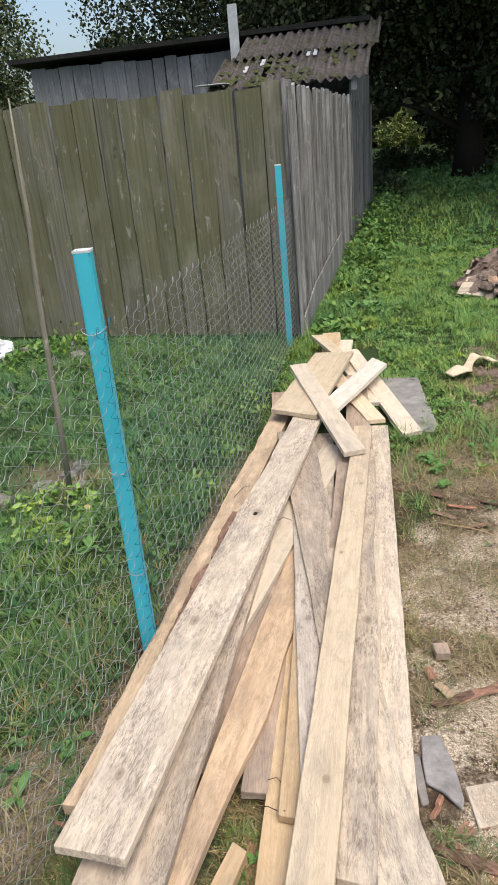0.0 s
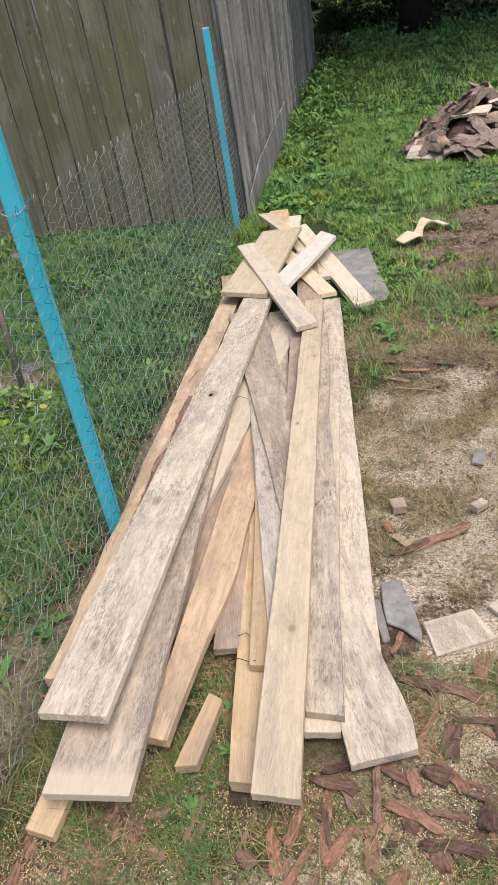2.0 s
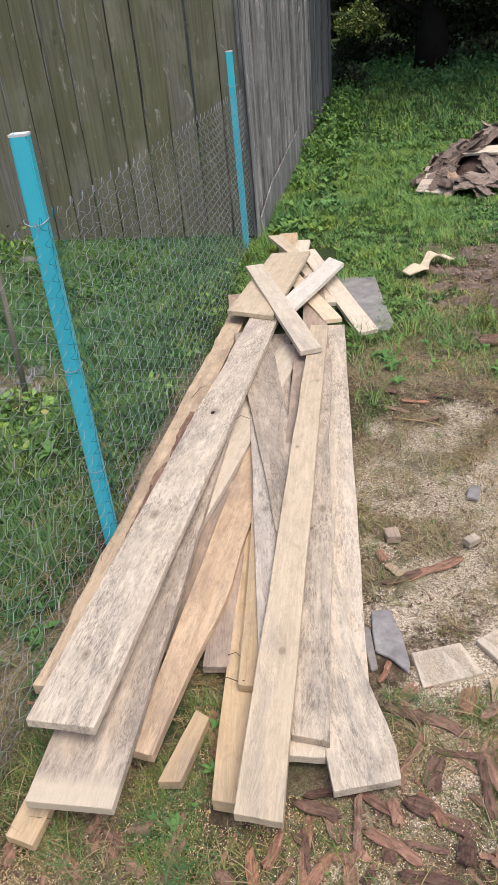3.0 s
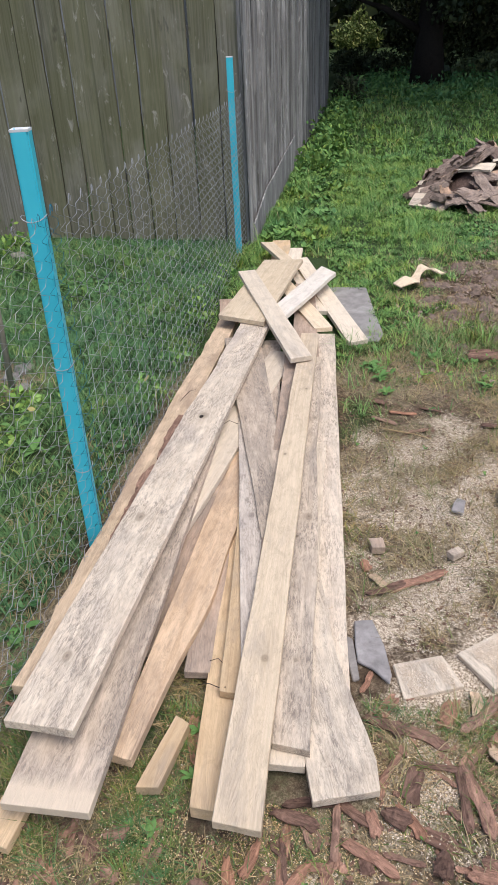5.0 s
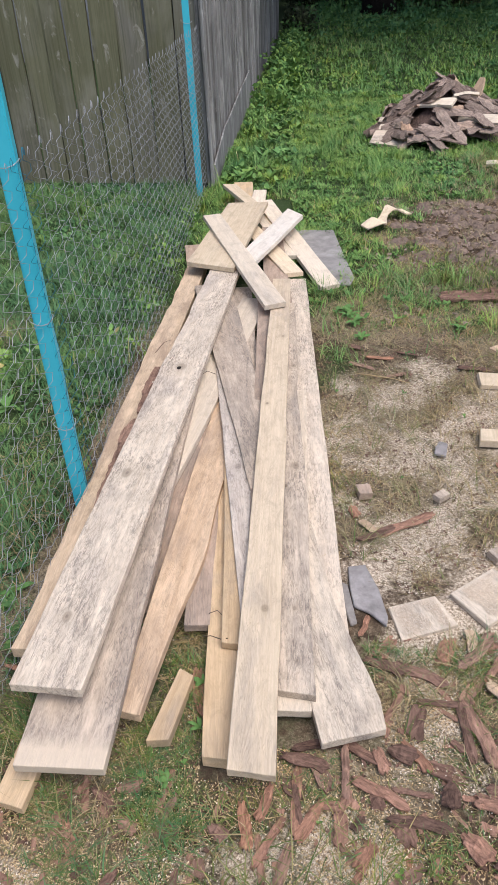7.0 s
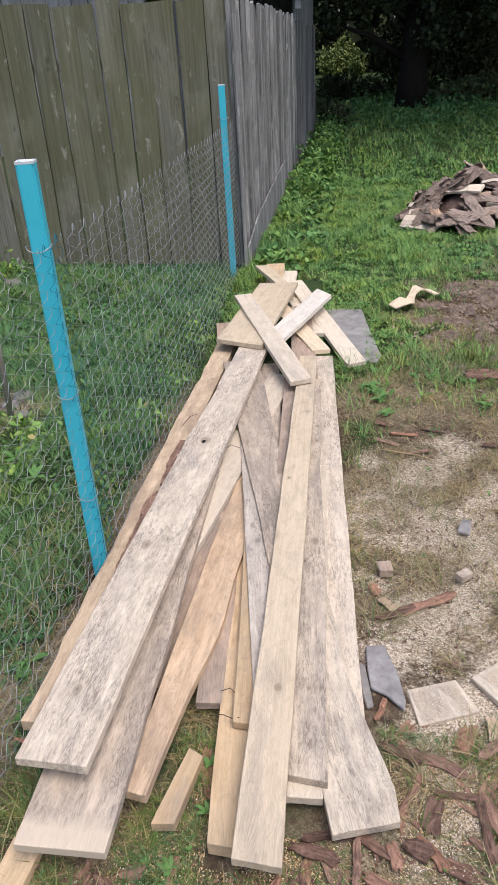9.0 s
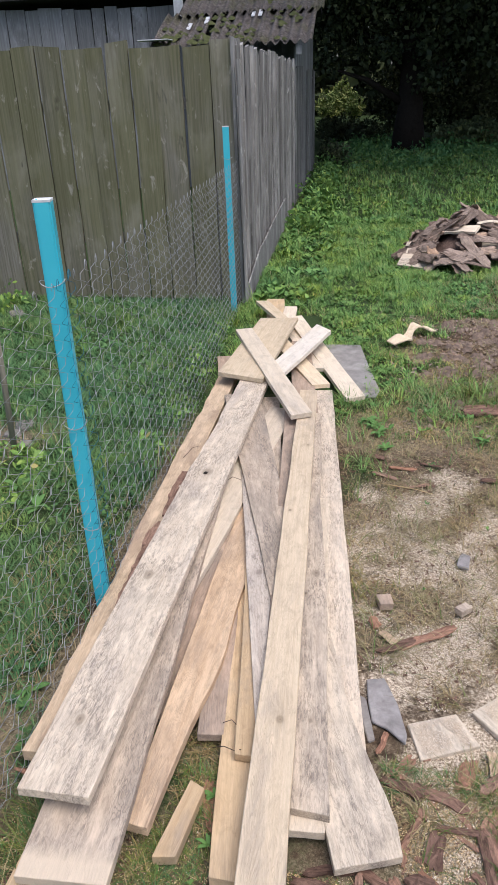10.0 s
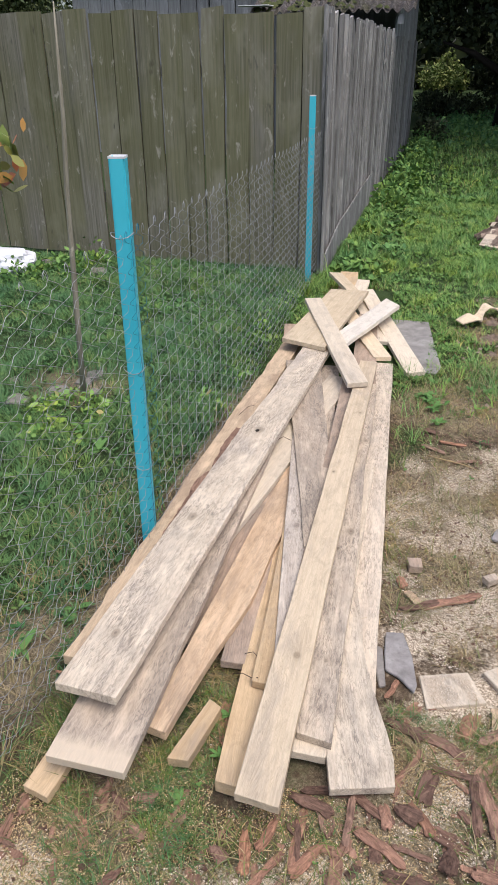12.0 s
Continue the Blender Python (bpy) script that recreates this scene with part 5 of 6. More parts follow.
# Forward lobes (dy below -2.5) are added, mostly unseen, to shade the far lawn.
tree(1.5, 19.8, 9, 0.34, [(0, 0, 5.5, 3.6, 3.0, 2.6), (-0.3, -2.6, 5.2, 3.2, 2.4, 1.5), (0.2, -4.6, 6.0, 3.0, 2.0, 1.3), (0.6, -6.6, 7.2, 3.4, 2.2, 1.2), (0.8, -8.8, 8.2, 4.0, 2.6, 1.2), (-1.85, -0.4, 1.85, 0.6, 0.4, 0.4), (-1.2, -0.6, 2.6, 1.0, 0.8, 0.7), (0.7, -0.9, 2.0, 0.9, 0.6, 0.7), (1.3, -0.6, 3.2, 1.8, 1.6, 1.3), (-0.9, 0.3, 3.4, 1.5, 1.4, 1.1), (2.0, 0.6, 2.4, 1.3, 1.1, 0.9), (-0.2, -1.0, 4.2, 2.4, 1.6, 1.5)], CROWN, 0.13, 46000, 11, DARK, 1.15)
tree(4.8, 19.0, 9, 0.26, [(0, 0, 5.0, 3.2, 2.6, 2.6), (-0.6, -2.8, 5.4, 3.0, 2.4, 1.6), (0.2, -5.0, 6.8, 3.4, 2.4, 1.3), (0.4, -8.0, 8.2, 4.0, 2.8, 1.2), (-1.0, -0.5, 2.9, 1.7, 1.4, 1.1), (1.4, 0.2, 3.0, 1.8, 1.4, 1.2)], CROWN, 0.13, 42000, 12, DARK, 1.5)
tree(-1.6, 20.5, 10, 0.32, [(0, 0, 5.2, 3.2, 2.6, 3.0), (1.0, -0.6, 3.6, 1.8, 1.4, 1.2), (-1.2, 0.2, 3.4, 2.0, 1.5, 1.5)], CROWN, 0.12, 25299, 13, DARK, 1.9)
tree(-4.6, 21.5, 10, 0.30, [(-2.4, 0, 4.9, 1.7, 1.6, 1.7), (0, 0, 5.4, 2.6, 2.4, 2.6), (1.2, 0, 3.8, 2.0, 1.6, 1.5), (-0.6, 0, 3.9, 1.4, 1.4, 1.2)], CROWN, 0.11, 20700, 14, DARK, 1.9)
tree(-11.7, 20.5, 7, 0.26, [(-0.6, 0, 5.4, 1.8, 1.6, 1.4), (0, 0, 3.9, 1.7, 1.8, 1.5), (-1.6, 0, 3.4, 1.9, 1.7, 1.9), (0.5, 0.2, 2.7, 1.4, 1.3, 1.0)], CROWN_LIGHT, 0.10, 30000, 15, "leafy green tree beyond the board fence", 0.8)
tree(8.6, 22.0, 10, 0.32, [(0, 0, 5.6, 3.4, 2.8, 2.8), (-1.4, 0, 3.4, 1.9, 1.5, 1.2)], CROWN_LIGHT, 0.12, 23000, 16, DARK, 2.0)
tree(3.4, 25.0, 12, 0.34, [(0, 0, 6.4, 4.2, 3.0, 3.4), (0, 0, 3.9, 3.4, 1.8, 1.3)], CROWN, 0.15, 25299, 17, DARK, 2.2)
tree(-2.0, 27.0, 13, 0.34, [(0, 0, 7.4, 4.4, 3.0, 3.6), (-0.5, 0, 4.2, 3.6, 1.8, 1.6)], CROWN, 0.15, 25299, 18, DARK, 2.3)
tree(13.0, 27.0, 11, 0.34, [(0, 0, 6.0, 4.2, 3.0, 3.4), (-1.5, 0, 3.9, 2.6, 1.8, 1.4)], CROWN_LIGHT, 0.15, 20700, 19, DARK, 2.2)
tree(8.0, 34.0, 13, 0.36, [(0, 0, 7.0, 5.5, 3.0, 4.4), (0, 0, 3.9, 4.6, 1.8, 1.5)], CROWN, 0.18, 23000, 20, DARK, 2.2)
tree(-17.2, 24.0, 8, 0.30, [(0, 0, 4.8, 3.0, 2.4, 2.6), (1.6, 0, 3.0, 2.0, 1.6, 1.6)], CROWN_LIGHT, 0.12, 20700, 22, "leafy green tree beyond the board fence", 0.6)


def bush(x, y, r, h, material, seed, label, count=2600, leaf=0.10):
    rng = np.random.RandomState(seed)
    t = tagged(new("bush"), label, "bush")
    t.matrix_world = pose(x, y, 0)
    for k in range(5):
        a = k * 1.26 + seed
        part("stem", tube("stem", [(0, 0, -0.02), (0.3 * r * math.cos(a), 0.3 * r * math.sin(a), 0.5 * h), (0.6 * r * math.cos(a), 0.6 * r * math.sin(a), 0.85 * h)], [0.02, 0.014, 0.005], BARK_TREE, 5), t)
    d = rng.normal(size=(count, 3))
    d /= np.linalg.norm(d, axis=1)[:, None]
    c = d * (rng.rand(count) ** 0.4)[:, None]
    c *= (1 + 0.35 * np.sin(d[:, :1] * 5 + seed) * np.cos(d[:, 1:2] * 4)) * [r, r, h * 0.5]
    c[:, 2] += h * 0.5
    v, f = leaf_quads(c[c[:, 2] > 0.03], seed, leaf)
    part("leaves", fast_mesh("leaves", v, f, material), t)
    return t


bush(3.2, 20.4, 0.75, 0.65, CROWN_LIGHT, 1, "low dull green bush under dark trees")
bush(2.4, 20.0, 0.35, 0.5, CROWN_LIGHT, 2, "low dull green bush under dark trees", 900)
# Bushes added in place of the sunlit meadow in the gap between trees.
for bx, by, br, bh, bs in ((-1.25, 39.0, 0.7, 1.3, 3), (-0.6, 40.0, 0.6, 1.8, 51), (0.05, 38.5, 0.5, 1.1, 52)):
    bush(bx, by, br, bh, BUSH_SUNLIT, bs, "bright green bush added for the sunlit meadow beyond trees", 1300, 0.13)
# Added dark shrubs: they hide a lit ground strip that should lie in shade.
bush(-0.3, 22.6, 0.8, 0.75, CROWN, 7, "low dark shrub added to cover a lit ground strip", 2200, 0.09)
bush(0.5, 21.6, 0.6, 0.6, CROWN, 8, "low dark shrub added to cover a lit ground strip", 1500, 0.09)
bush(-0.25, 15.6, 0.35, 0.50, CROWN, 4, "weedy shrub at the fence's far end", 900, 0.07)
# Added fillers: dark leaves stand in for the shade between the trunks.
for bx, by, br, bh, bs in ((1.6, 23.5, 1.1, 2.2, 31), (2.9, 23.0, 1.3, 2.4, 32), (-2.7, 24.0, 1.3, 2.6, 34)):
    bush(bx, by, br, bh, CROWN, bs, "tall dark shrub added to darken gaps under trees", 3600, 0.13)
# More added shrubs, dark to cover bright grass strips that belong in shade.
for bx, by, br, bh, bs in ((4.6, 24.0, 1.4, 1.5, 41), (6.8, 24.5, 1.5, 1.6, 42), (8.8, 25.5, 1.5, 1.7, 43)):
    bush(bx, by, br, bh, CROWN, bs, "tall dark shrub added to darken gaps under trees", 3000, 0.13)
bush(5.6, 22.0, 1.2, 0.6, CROWN_LIGHT, 6, "low dull green bush under dark trees", 2600)


# hedge that closes the distance
def far_wood():
    r = np.random.RandomState(77)
    n = 70000
    a = np.concatenate([r.uniform(0.5, 2.7, 3 * n // 4), r.uniform(0, 2 * math.pi, n - 3 * n // 4)])
    rad = r.uniform(42, 52, n)
    h = 8 + 3 * np.sin(a * 9) + 2 * np.sin(a * 23 + 1)
    h = h * (1 - 0.72 * np.exp(-((a - 2.06) / 0.07) ** 2))
    z = r.rand(n) ** 1.3 * h
    c = np.stack([rad * np.cos(a), rad * np.sin(a), z], 1)
    v, f = leaf_quads(c, 5, 0.62, 0.8, True)
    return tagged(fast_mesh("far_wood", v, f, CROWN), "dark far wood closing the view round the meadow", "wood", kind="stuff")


far_wood()


# ---- grass, weeds, straw and sawdust ----
COVERED = ((0.31, 0.44, 1.46, 1.70), (0.61, 0.82, 1.51, 1.68), (0.44, 0.60, 1.45, 1.58), (0.12, 0.33, 3.74, 4.5), (0.89, 1.09, 2.70, 2.81), (0.82, 1.05, 2.30, 2.38))


def inside_pile(x, y):
    """Where boards, sheets or offcuts lie on the ground."""
    if any(a - 0.02 < x < b + 0.02 and c - 0.03 < y < d + 0.02 for a, b, c, d in COVERED):
        return True
    if y > 3.9:
        return y < 5.3 and abs(x + 0.13) < 0.17
    if y > 1.45:
        return (-0.47 - 0.01 * (y - 1)) < x < 0.35 - 0.061 * (y - 1)
    return y > 1.12 and 0.14 < x < 0.40 - 0.1 * (y - 1.12) or y > 1.04 and -0.01 < x < 0.06 or y > 1.2 and -0.2 < x < -0.14


def blades(name, spots, size, material, label, seed, lean=0.5, cell=0.07, thin=0.03):
    """Grass in tufts: bent blades that spread from their tuft's middle, tuft by tuft of its own height."""
    r = np.random.RandomState(seed)
    n = len(spots)
    own = np.floor(spots[:, :2] / cell)
    mix = np.sin(own[:, 0] * 12.9898 + own[:, 1] * 78.233 + seed) * 43758.5453
    rnd = mix - np.floor(mix)
    mix2 = np.sin(own[:, 0] * 39.346 + own[:, 1] * 11.135 + seed) * 24634.6345
    rnd2 = mix2 - np.floor(mix2)
    heart = (own + 0.15 + 0.7 * np.stack([rnd, rnd2], 1)) * cell
    off = spots[:, :2] - heart
    base = spots.copy()
    base[:, :2] = heart + off * (0.45 + 0.5 * r.rand(n))[:, None]
    a = np.arctan2(off[:, 1], off[:, 0]) + r.normal(0, 0.9, n)
    swell = np.array([wob(x * 2.3, y * 2.3, 40) + 0.5 * wob(x * 7, y * 7, 41) for x, y, z in spots])
    h = size * r.uniform(0.4, 1.3, n) * (0.55 + 0.9 * rnd) * np.clip(1 + 0.9 * swell, 0.4, 1.8)
    w = np.clip(size * thin, 0.0007, 0.005) * r.uniform(0.6, 1.4, n)
    d = np.stack([np.cos(a), np.sin(a), np.zeros(n)], 1)
    s = np.stack([-np.sin(a), np.cos(a), np.zeros(n)], 1) * w[:, None]
    ln = (h * lean * r.uniform(0.2, 1.6, n))[:, None]
    up = np.array([0, 0, 1.0])
    mid = base + d * ln * 0.35 + up * (h * 0.55)[:, None]
    tip = base + d * ln + up * (h * 0.88)[:, None]
    v = np.stack([base - s, base + s, mid + s * 0.8, mid - s * 0.8, tip], 1).reshape(-1, 3)
    i = np.arange(n)[:, None] * 5
    f = np.concatenate([i + [0, 1, 2], i + [0, 2, 3], i + [3, 2, 4]])
    return tagged(fast_mesh(name, v, f, material), label, "grass", kind="stuff")


def scatter(n, x0, x1, y0, y1, seed, want, power=1.0):
    """Spots on the ground where want(x, y) says so; the first metres may be denser."""
    r = np.random.RandomState(seed)
    xs = r.uniform(x0, x1, n)
    ys = y0 + (y1 - y0) * r.rand(n) ** power
    q = r.rand(n)
    out = [(x, y, height(x, y) - 0.004) for x, y, k in zip(xs, ys, q) if k < want(x, y)]
    return np.array(out)


def yard(x, y):
    if x > -0.46 - 0.038 * y:
        return 0
    return zones(x, y)[1] * (0.55 + 0.6 * wob(x * 3, y * 3, 2) + 0.3)


def lawn(x, y):
    if inside_pile(x, y) or x < (-0.45 - 0.037 * y if y < 5.5 else -0.57):
        return 0
    g = zones(x, y)[1]
    return g * g if y > 2.9 else 0


def rough(x, y):
    if inside_pile(x, y) or x < -0.46 - 0.035 * y:
        return 0
    d, g, _ = zones(x, y)
    return max(0.10, g - 0.08) * (0.35 + 1.3 * max(0.0, wob(x * 9, y * 9, 1)))


blades("yard_grass", scatter(230000, -3.9, -0.45, 0.4, 5.7, 1, yard), 0.055, GRASS_YARD, "thin yard grass behind the wire fence", 2, 1.0)
blades("lawn_grass", scatter(210000, -0.64, 3.4, 2.9, 9.5, 3, lawn), 0.05, GRASS, "short mown lawn grass beside the fence", 4, 1.0, 0.09, 0.035)
blades("far_lawn_grass", scatter(90000, -0.5, 11.0, 9.0, 24.0, 5, lawn, 1.6), 0.08, GRASS, "lush lawn grass towards the trees", 6, 0.9, 0.16, 0.05)
blades("sparse_grass", scatter(90000, -0.46, 1.6, 0.3, 3.9, 7, rough), 0.04, GRASS_DULL, "sparse trodden grass among sawdust", 8, 1.4, 0.08, 0.028)
blades("edge_grass", scatter(3500, -0.75, -0.52, 0.6, 5.2, 9, lambda x, y: 0.8 if y > 1.75 and x < -0.53 - 0.02 * (y - 1) else 0), 0.075, GRASS_YARD, "taller grass grown through the wire fence", 10, 0.7)
blades("mesh_foot_dry_grass", scatter(3500, -0.85, -0.47, 0.5, 2.6, 19, lambda x, y: 0.8 if x < -0.51 - 0.02 * (y - 1) else 0), 0.045, DRY, "dead grass along the wire fence foot", 20, 1.6)
blades("fence_foot_grass", scatter(5000, -0.5, -0.25, 5.2, 15.0, 11, lambda x, y: max(0, 1 + (-0.32 - x) * 6) * 0.8), 0.09, GRASS, "uncut grass at the fence's foot", 12, 0.6)


def tuft(x, y):
    if inside_pile(x, y) or x < -0.5:
        return 0
    return max(0.0, (0.45 if x < 0.3 else 0.05) + 2.2 * wob(x * 6, y * 6, 14)) * max(0.25, 1 - 1.2 * zones(x, y)[0])


blades("near_tufts", scatter(34000, -0.5, 1.0, 0.4, 1.6, 15, tuft), 0.028, GRASS_YARD, "short tufts of grass around the planks' ends", 16, 1.3, 0.05, 0.035)
blades("near_olive_tufts", scatter(75000, -0.5, 1.0, 0.4, 1.6, 35, tuft), 0.024, GRASS_DULL, "olive grass tufts among bark before the planks", 36, 1.2, 0.04, 0.035)
blades("near_dry_tufts", scatter(9000, -0.5, 1.0, 0.4, 1.9, 17, tuft), 0.020, STRAW, "dead grass tufts around the planks' ends", 18, 1.8)
def parched(x, y):
    if inside_pile(x, y) or x < -0.46 - 0.035 * y:
        return 0
    d, g, t = zones(x, y)
    return (0.35 if y < 1.25 else 1.0) * max(0.10, t * (1 - 0.75 * d) * (0.35 + 1.2 * max(0.0, wob(x * 8, y * 8, 31)))) * (0.35 if g > 0.6 else 1.0)


blades("dry_grass", scatter(260000, -0.46, 2.0, 0.9, 5.4, 13, parched, 1.35), 0.027, DRY, "dry yellowed grass between bark and sawdust", 14, 1.9, 0.06, 0.042)

blades("dead_grass", scatter(14000, 0.8, 2.5, 5.0, 6.6, 51, lambda x, y: max(0.0, 1.6 * blob(x, y, 1.7, 5.85, 0.9, 0.8) + 0.5 * wob(x * 5, y * 5, 3))), 0.05, DRY, "yellowed dead grass between bark heap and dug soil", 52, 1.2)
blades("soil_edge_grass", scatter(7000, 0.7, 1.9, 3.5, 4.4, 53, lambda x, y: max(0.0, 1.3 * blob(x, y, 1.15, 3.85, 0.55, 0.4) + 0.7 * wob(x * 6, y * 6, 5))), 0.055, GRASS_DULL, "dull grass tufts at the edge of dug soil", 54, 0.9)


def weeds(name, spots, leaf, material, label, seed, per=5):
    """Low weeds: rosettes of rounded leaves."""
    r = np.random.RandomState(seed)
    n = len(spots)
    c = np.repeat(spots, per, 0)
    m = len(c)
    a = r.uniform(0, 2 * math.pi, m)
    l = leaf * r.uniform(0.6, 1.4, m)[:, None]
    d = np.stack([np.cos(a), np.sin(a), r.uniform(0.1, 0.9, m)], 1)
    e = np.stack([-np.sin(a), np.cos(a), r.uniform(-0.3, 0.3, m)], 1)
    c = c + np.array([0, 0, 1]) * (0.01 + leaf * r.uniform(0.2, 1.0, m))[:, None]
    pts = [c, c + d * l * 0.4 + e * l * 0.36, c + d * l * 0.85 + e * l * 0.28, c + d * l * 1.08, c + d * l * 0.85 - e * l * 0.28, c + d * l * 0.4 - e * l * 0.36]
    v = np.stack(pts, 1).reshape(-1, 3)
    i = np.arange(m)[:, None] * 6
    f = np.concatenate([i + [0, 1, 2, 3], i + [0, 3, 4, 5]])
    return tagged(fast_mesh(name, v, f, material), label, "weeds", kind="stuff")


weeds("lawn_weeds", scatter(22000, -0.5, 3.6, 3.2, 10.0, 21, lambda x, y: lawn(x, y) * max(0.0, 0.25 + 1.6 * wob(x * 2.1, y * 2.1, 12))), 0.019, WEED, "clover and broad-leaved weeds in the lawn", 22)
weeds("far_lawn_weeds", scatter(16000, -0.5, 9.0, 9.0, 20.0, 23, lambda x, y: lawn(x, y) * max(0.0, 0.35 + 1.2 * wob(x, y, 12)), 1.5), 0.032, WEED, "clover and broad-leaved weeds in the far lawn", 24)
weeds("fence_weeds", scatter(1500, -0.5, 0.15, 5.4, 15.0, 25, lambda x, y: max(0.0, 0.9 + (-0.35 - x) * 2.2) * max(0.0, 0.4 + 1.4 * wob(x * 2, y * 2, 3)), 1.3), 0.045, WEED, "taller weeds along the board fence", 26, 6)
weeds("yard_weeds", scatter(15000, -3.6, -0.55, 0.8, 5.5, 27, lambda x, y: yard(x, y) * max(0.0, 0.02 + 0.12 * y + 1.6 * wob(x * 1.7, y * 1.7, 21))), 0.017, WEED_YARD, "clover and weeds in the yard grass", 28)
weeds("near_weeds", scatter(700, -0.4, 1.2, 0.55, 3.6, 29, rough), 0.009, WEED, "small weeds in the trodden ground", 30)


def tall_weeds(name, spots, tall, leaf, material, label, seed, per=14):
    """Upright weeds: leaves up thin stems, the crowd of them one uneven mass."""
    r = np.random.RandomState(seed)
    grow = tall * np.array([max(0.25, 0.8 + 1.1 * wob(x * 1.9, y * 1.9, seed)) for x, y, z in spots]) * r.uniform(0.6, 1.3, len(spots))
    c = np.repeat(spots, per, 0)
    t = r.rand(len(c))
    c = c + np.stack([r.normal(0, 0.28, len(c)) * tall, r.normal(0, 0.28, len(c)) * tall, t * np.repeat(grow, per)], 1)
    v, f = leaf_quads(c, seed, leaf, 0.5)
    return tagged(fast_mesh(name, v, f, material), label, "weeds", kind="stuff")


tall_weeds("fence_side_weeds", scatter(240, -0.48, -0.05, 8.3, 15.4, 71, lambda x, y: 1 + (-0.3 - x) * 1.8), 0.26, 0.07, WEED, "tall weeds hiding the far fence foot", 72)
tall_weeds("shade_weeds", scatter(1500, -0.4, 9.0, 14.5, 21.5, 73, lambda x, y: 0.25 + 0.5 * (y - 14) / 7 + 0.8 * wob(x, y, 6)), 0.28, 0.09, WEED_YARD, "unmown weeds in the shade before the trees", 74, 12)
tall_weeds("yard_corner_weeds", scatter(90, -3.4, -2.4, 4.6, 5.5, 75, lambda x, y: 0.8), 0.14, 0.05, WEED, "leafy weeds round the sack by the fence", 76)
tall_weeds("post_side_weeds", scatter(70, -0.72, -0.58, 2.9, 4.9, 77, lambda x, y: 0.5 + 1.2 * wob(x * 4, y * 4, 3)), 0.10, 0.035, GRASS, "yellowish weeds grown up at the wire mesh", 78)
tall_weeds("sapling_weeds", scatter(60, -1.5, -1.05, 2.5, 3.05, 79, lambda x, y: 0.6), 0.10, 0.038, GRASS, "yellow-green weeds round the young tree", 80, 14)


def big_weed(x, y, n, leaf, seed, label):
    """A single plant whose leaves can be counted."""
    rng = random.Random(seed)
    t = tagged(new("weed"), label, "plant")
    t.matrix_world = pose(x, y, height(x, y))
    for k in range(n):
        a = rng.uniform(0, 6.283)
        l = leaf * rng.uniform(0.5, 1.2)
        w = l * rng.uniform(0.12, 0.22)
        rise = rng.uniform(0.3, 1.6)
        rows = [(s * l, -w * math.sin(math.pi * (0.1 + 0.88 * s)), w * math.sin(math.pi * (0.1 + 0.88 * s)), 0.01 + l * rise * (s - 0.7 * s * s)) for s in np.linspace(0, 1, 6)]
        lf = slab("leaf", rows, 0.001, WEED, 2)
        lf.matrix_basis = pose(0, 0, 0, 0, 0, math.degrees(a))
        part("leaf", lf, t)
    return t


PLANT = "small broad-leaved weed growing beside the planks"
for x, y, n, leaf, s in ((-0.075, 1.03, 9, 0.028, 1), (0.40, 3.28, 22, 0.05, 2), (0.35, 3.42, 20, 0.05, 3), (0.43, 3.14, 18, 0.045, 4), (0.38, 3.36, 20, 0.05, 17), (-0.32, 0.72, 14, 0.035, 5), (-0.27, 0.66, 14, 0.035, 6), (-0.02, 1.16, 8, 0.028, 8), (0.88, 3.25, 16, 0.045, 9), (-0.62, 1.55, 5, 0.06, 10), (-0.68, 1.35, 5, 0.06, 11), (-1.0, 2.5, 12, 0.07, 12), (-1.15, 2.65, 12, 0.07, 13), (-0.03, 1.28, 8, 0.028, 16)):
    big_weed(x, y, n, leaf, s, PLANT)


def litter(name, spots, length, width, material, label, seed, category):
    """Loose straws or flakes lying flat."""
    r = np.random.RandomState(seed)
    n = len(spots)
    a = r.uniform(0, 2 * math.pi, n)
    l = (length * r.uniform(0.4, 1.4, n))[:, None]
    w = (width * r.uniform(0.6, 1.4, n))[:, None]
    d = np.stack([np.cos(a), np.sin(a), r.normal(0, 0.22, n)], 1) * l
    s = np.stack([-np.sin(a), np.cos(a), r.normal(0, 0.3, n)], 1) * w
    c = spots + np.array([0, 0, 1]) * (0.006 + 0.006 * r.rand(n))[:, None]
    v = np.stack([c - d - s, c + d - s * 0.7, c + d * 0.9 + s, c - d * 0.8 + s], 1).reshape(-1, 3)
    return tagged(fast_mesh(name, v, np.arange(n)[:, None] * 4 + [0, 1, 2, 3], material), label, category, kind="stuff")


def bare(x, y):
    if inside_pile(x, y) or x < -0.46 - 0.035 * y:
        return 0
    d, g, _ = zones(x, y)
    return max(0.0, 0.95 - g) * (1 if d < 0.4 else 0.6)


litter("straw", scatter(70000, -0.46, 2.2, 0.4, 5.7, 41, bare, 1.25), 0.012, 0.00045, STRAW, "dry straw and dead grass on bare soil", 42, "straw")
litter("sawdust", scatter(400000, -0.5, 1.3, 0.45, 3.0, 43, lambda x, y: 0 if inside_pile(x, y) else max(0.03, zones(x, y)[0] * (0.5 + 0.8 * wob(x * 7, y * 7, 4)))), 0.0017, 0.0009, SAWDUST, "pale sawdust and chainsaw chips", 44, "sawdust")


YELLOW_DUST = leaf_mat("wood_crumbs", [(0.0, (0.24, 0.155, 0.08)), (0.5, (0.46, 0.33, 0.18)), (1.0, (0.72, 0.58, 0.36))], 0.9, warm=(1.05, 1.0, 0.9))


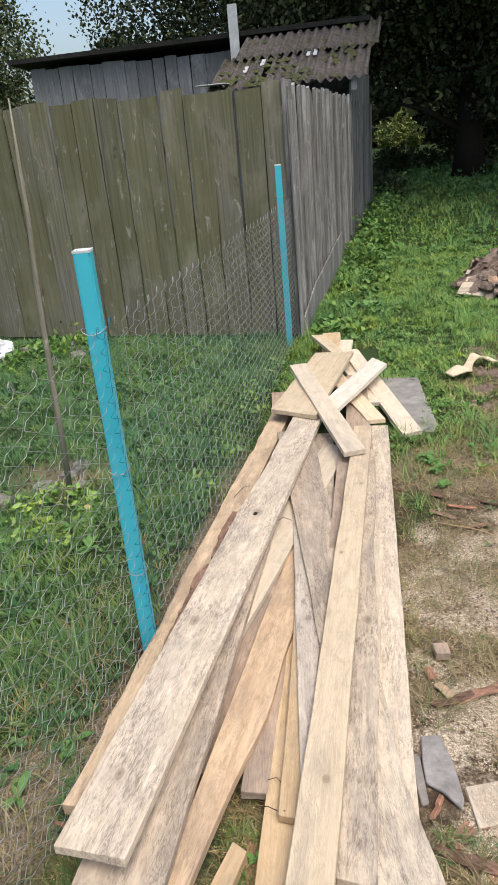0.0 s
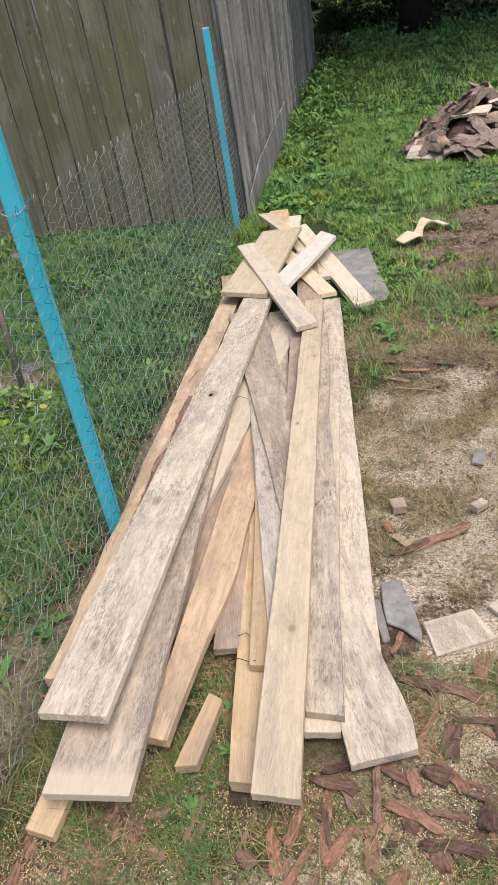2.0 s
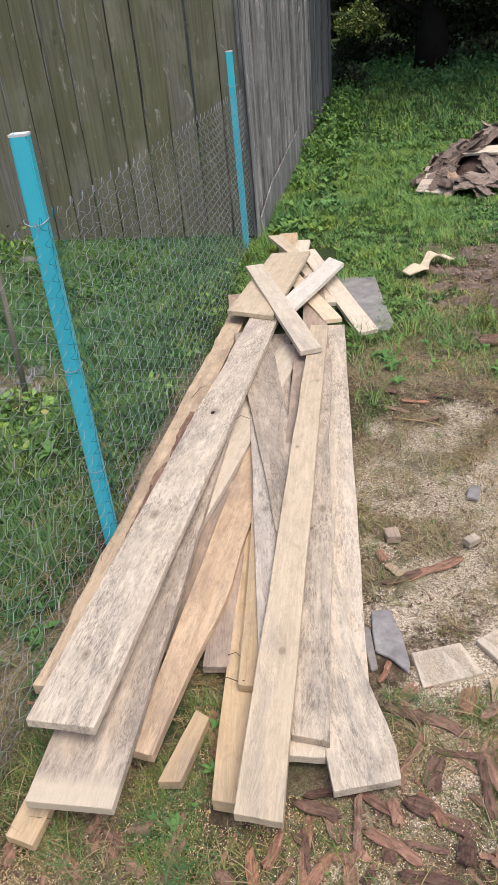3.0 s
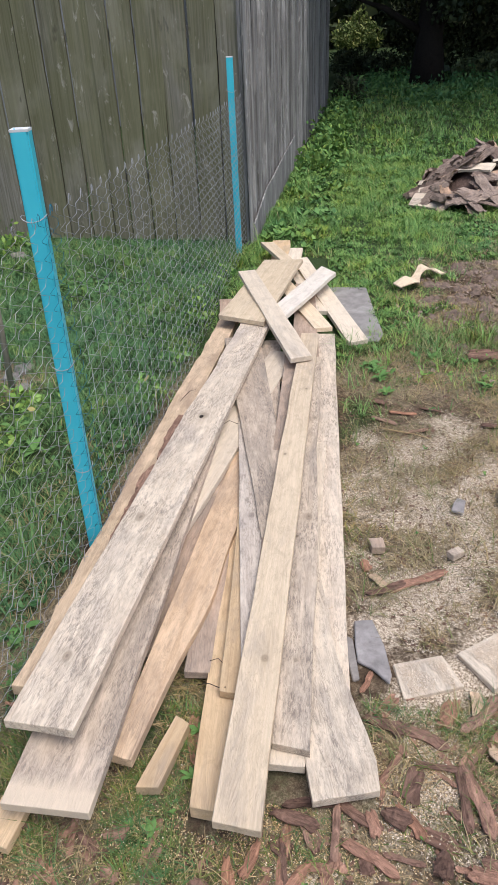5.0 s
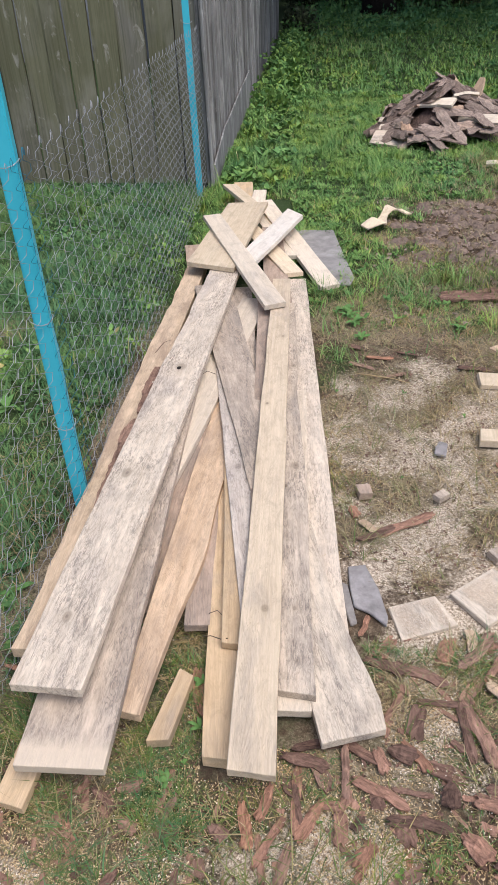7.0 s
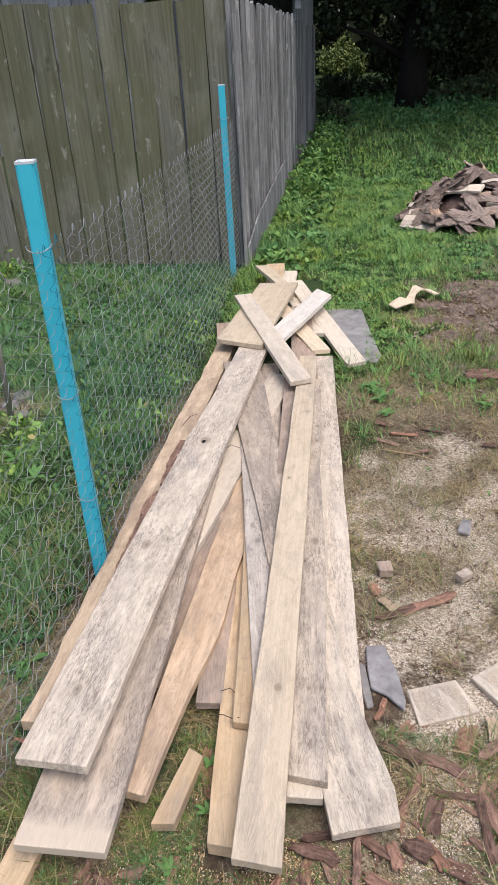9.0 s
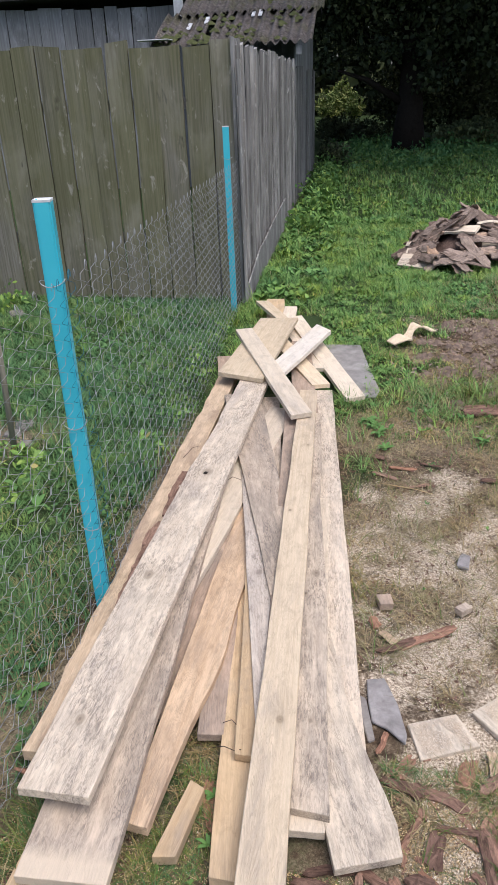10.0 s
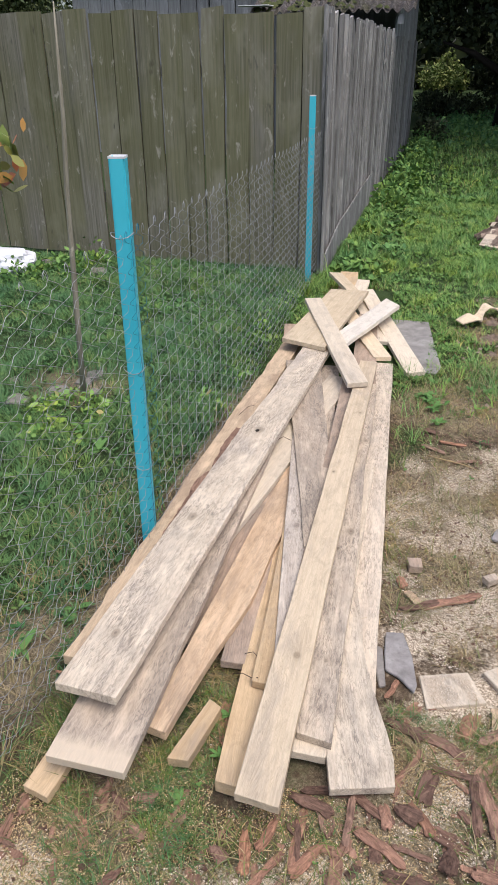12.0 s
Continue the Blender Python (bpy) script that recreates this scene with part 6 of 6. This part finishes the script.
def crumbly(x, y):
    if inside_pile(x, y) or x < -0.5:
        return 0
    return max(0.05, 0.35 + 1.3 * wob(x * 4.5, y * 4.5, 23) + 0.9 * blob(x, y, -0.36, 0.76, 0.24, 0.22))


litter("wood_crumbs", scatter(90000, -0.5, 1.0, 0.45, 1.4, 65, crumbly), 0.0019, 0.0010, YELLOW_DUST, "yellowish wood crumbs between grass and bark", 66, "sawdust")


def dust_on(x, y, turn, lx, ly, z, n, seed):
    """Spots on a tilted plate where sawdust has settled."""
    r = np.random.RandomState(seed)
    a = math.radians(turn)
    u, w = (r.rand(n) - 0.5) * lx * 0.86, (r.rand(n) - 0.5) * ly * 0.86
    keep = np.array([wob(p * 22 + seed, q * 22) > -0.22 for p, q in zip(u, w)])
    u, w = u[keep], w[keep]
    return np.stack([x + u * math.cos(a) - w * math.sin(a), y + u * math.sin(a) + w * math.cos(a), np.full(len(u), z)], 1)


litter("settled_sawdust", np.concatenate([dust_on(0.715, 1.595, 38, 0.165, 0.135, 0.0135, 4200, 3), dust_on(0.520, 1.515, 20, 0.15, 0.11, 0.0085, 3600, 4)]), 0.0011, 0.0007, SAWDUST, "sawdust settled on the square board offcuts", 50, "sawdust")



def clods():
    """Loose lumps of soil on the dug-over patch."""
    r = np.random.RandomState(61)
    vs, fs = [], []
    for x, y, z in scatter(7000, 0.6, 2.4, 3.4, 5.8, 62, lambda x, y: max(0.0, 0.8 - 1.2 * zones(x, y)[1])):
        s = 0.004 + 0.042 * r.rand() ** 3.2
        q = len(vs)
        ring = [(x + s * r.uniform(0.7, 1.3) * math.cos(a * 1.047), y + s * r.uniform(0.7, 1.3) * math.sin(a * 1.047), z) for a in range(6)]
        vs += ring + [(px * 0.55 + x * 0.45, py * 0.55 + y * 0.45, z + s * r.uniform(0.2, 0.7)) for px, py, pz in ring] + [(x, y, z + s * r.uniform(0.4, 0.8))]
        for a in range(6):
            e = (a + 1) % 6
            fs += [(q + a, q + e, q + 6 + e), (q + a, q + 6 + e, q + 6 + a), (q + 6 + a, q + 6 + e, q + 12)]
    return tagged(fast_mesh("soil_clods", np.array(vs), np.array(fs), SOIL), "loose brown soil lumps on dug-over ground", "soil", kind="stuff")


clods()
litter("soil_bark", scatter(3200, 0.5, 2.4, 3.3, 5.8, 47, bare), 0.016, 0.006, BARK_GREY, "bark scraps on the dug-over soil", 48, "bark crumbs")
litter("bark_crumbs", scatter(24000, -0.46, 2.2, 0.4, 5.4, 45, lambda x, y: bare(x, y) * 0.8 + 0.05 * (not inside_pile(x, y))), 0.0065, 0.003, BARK_RED, "crumbs of bark strewn over the soil", 46, "bark crumbs")
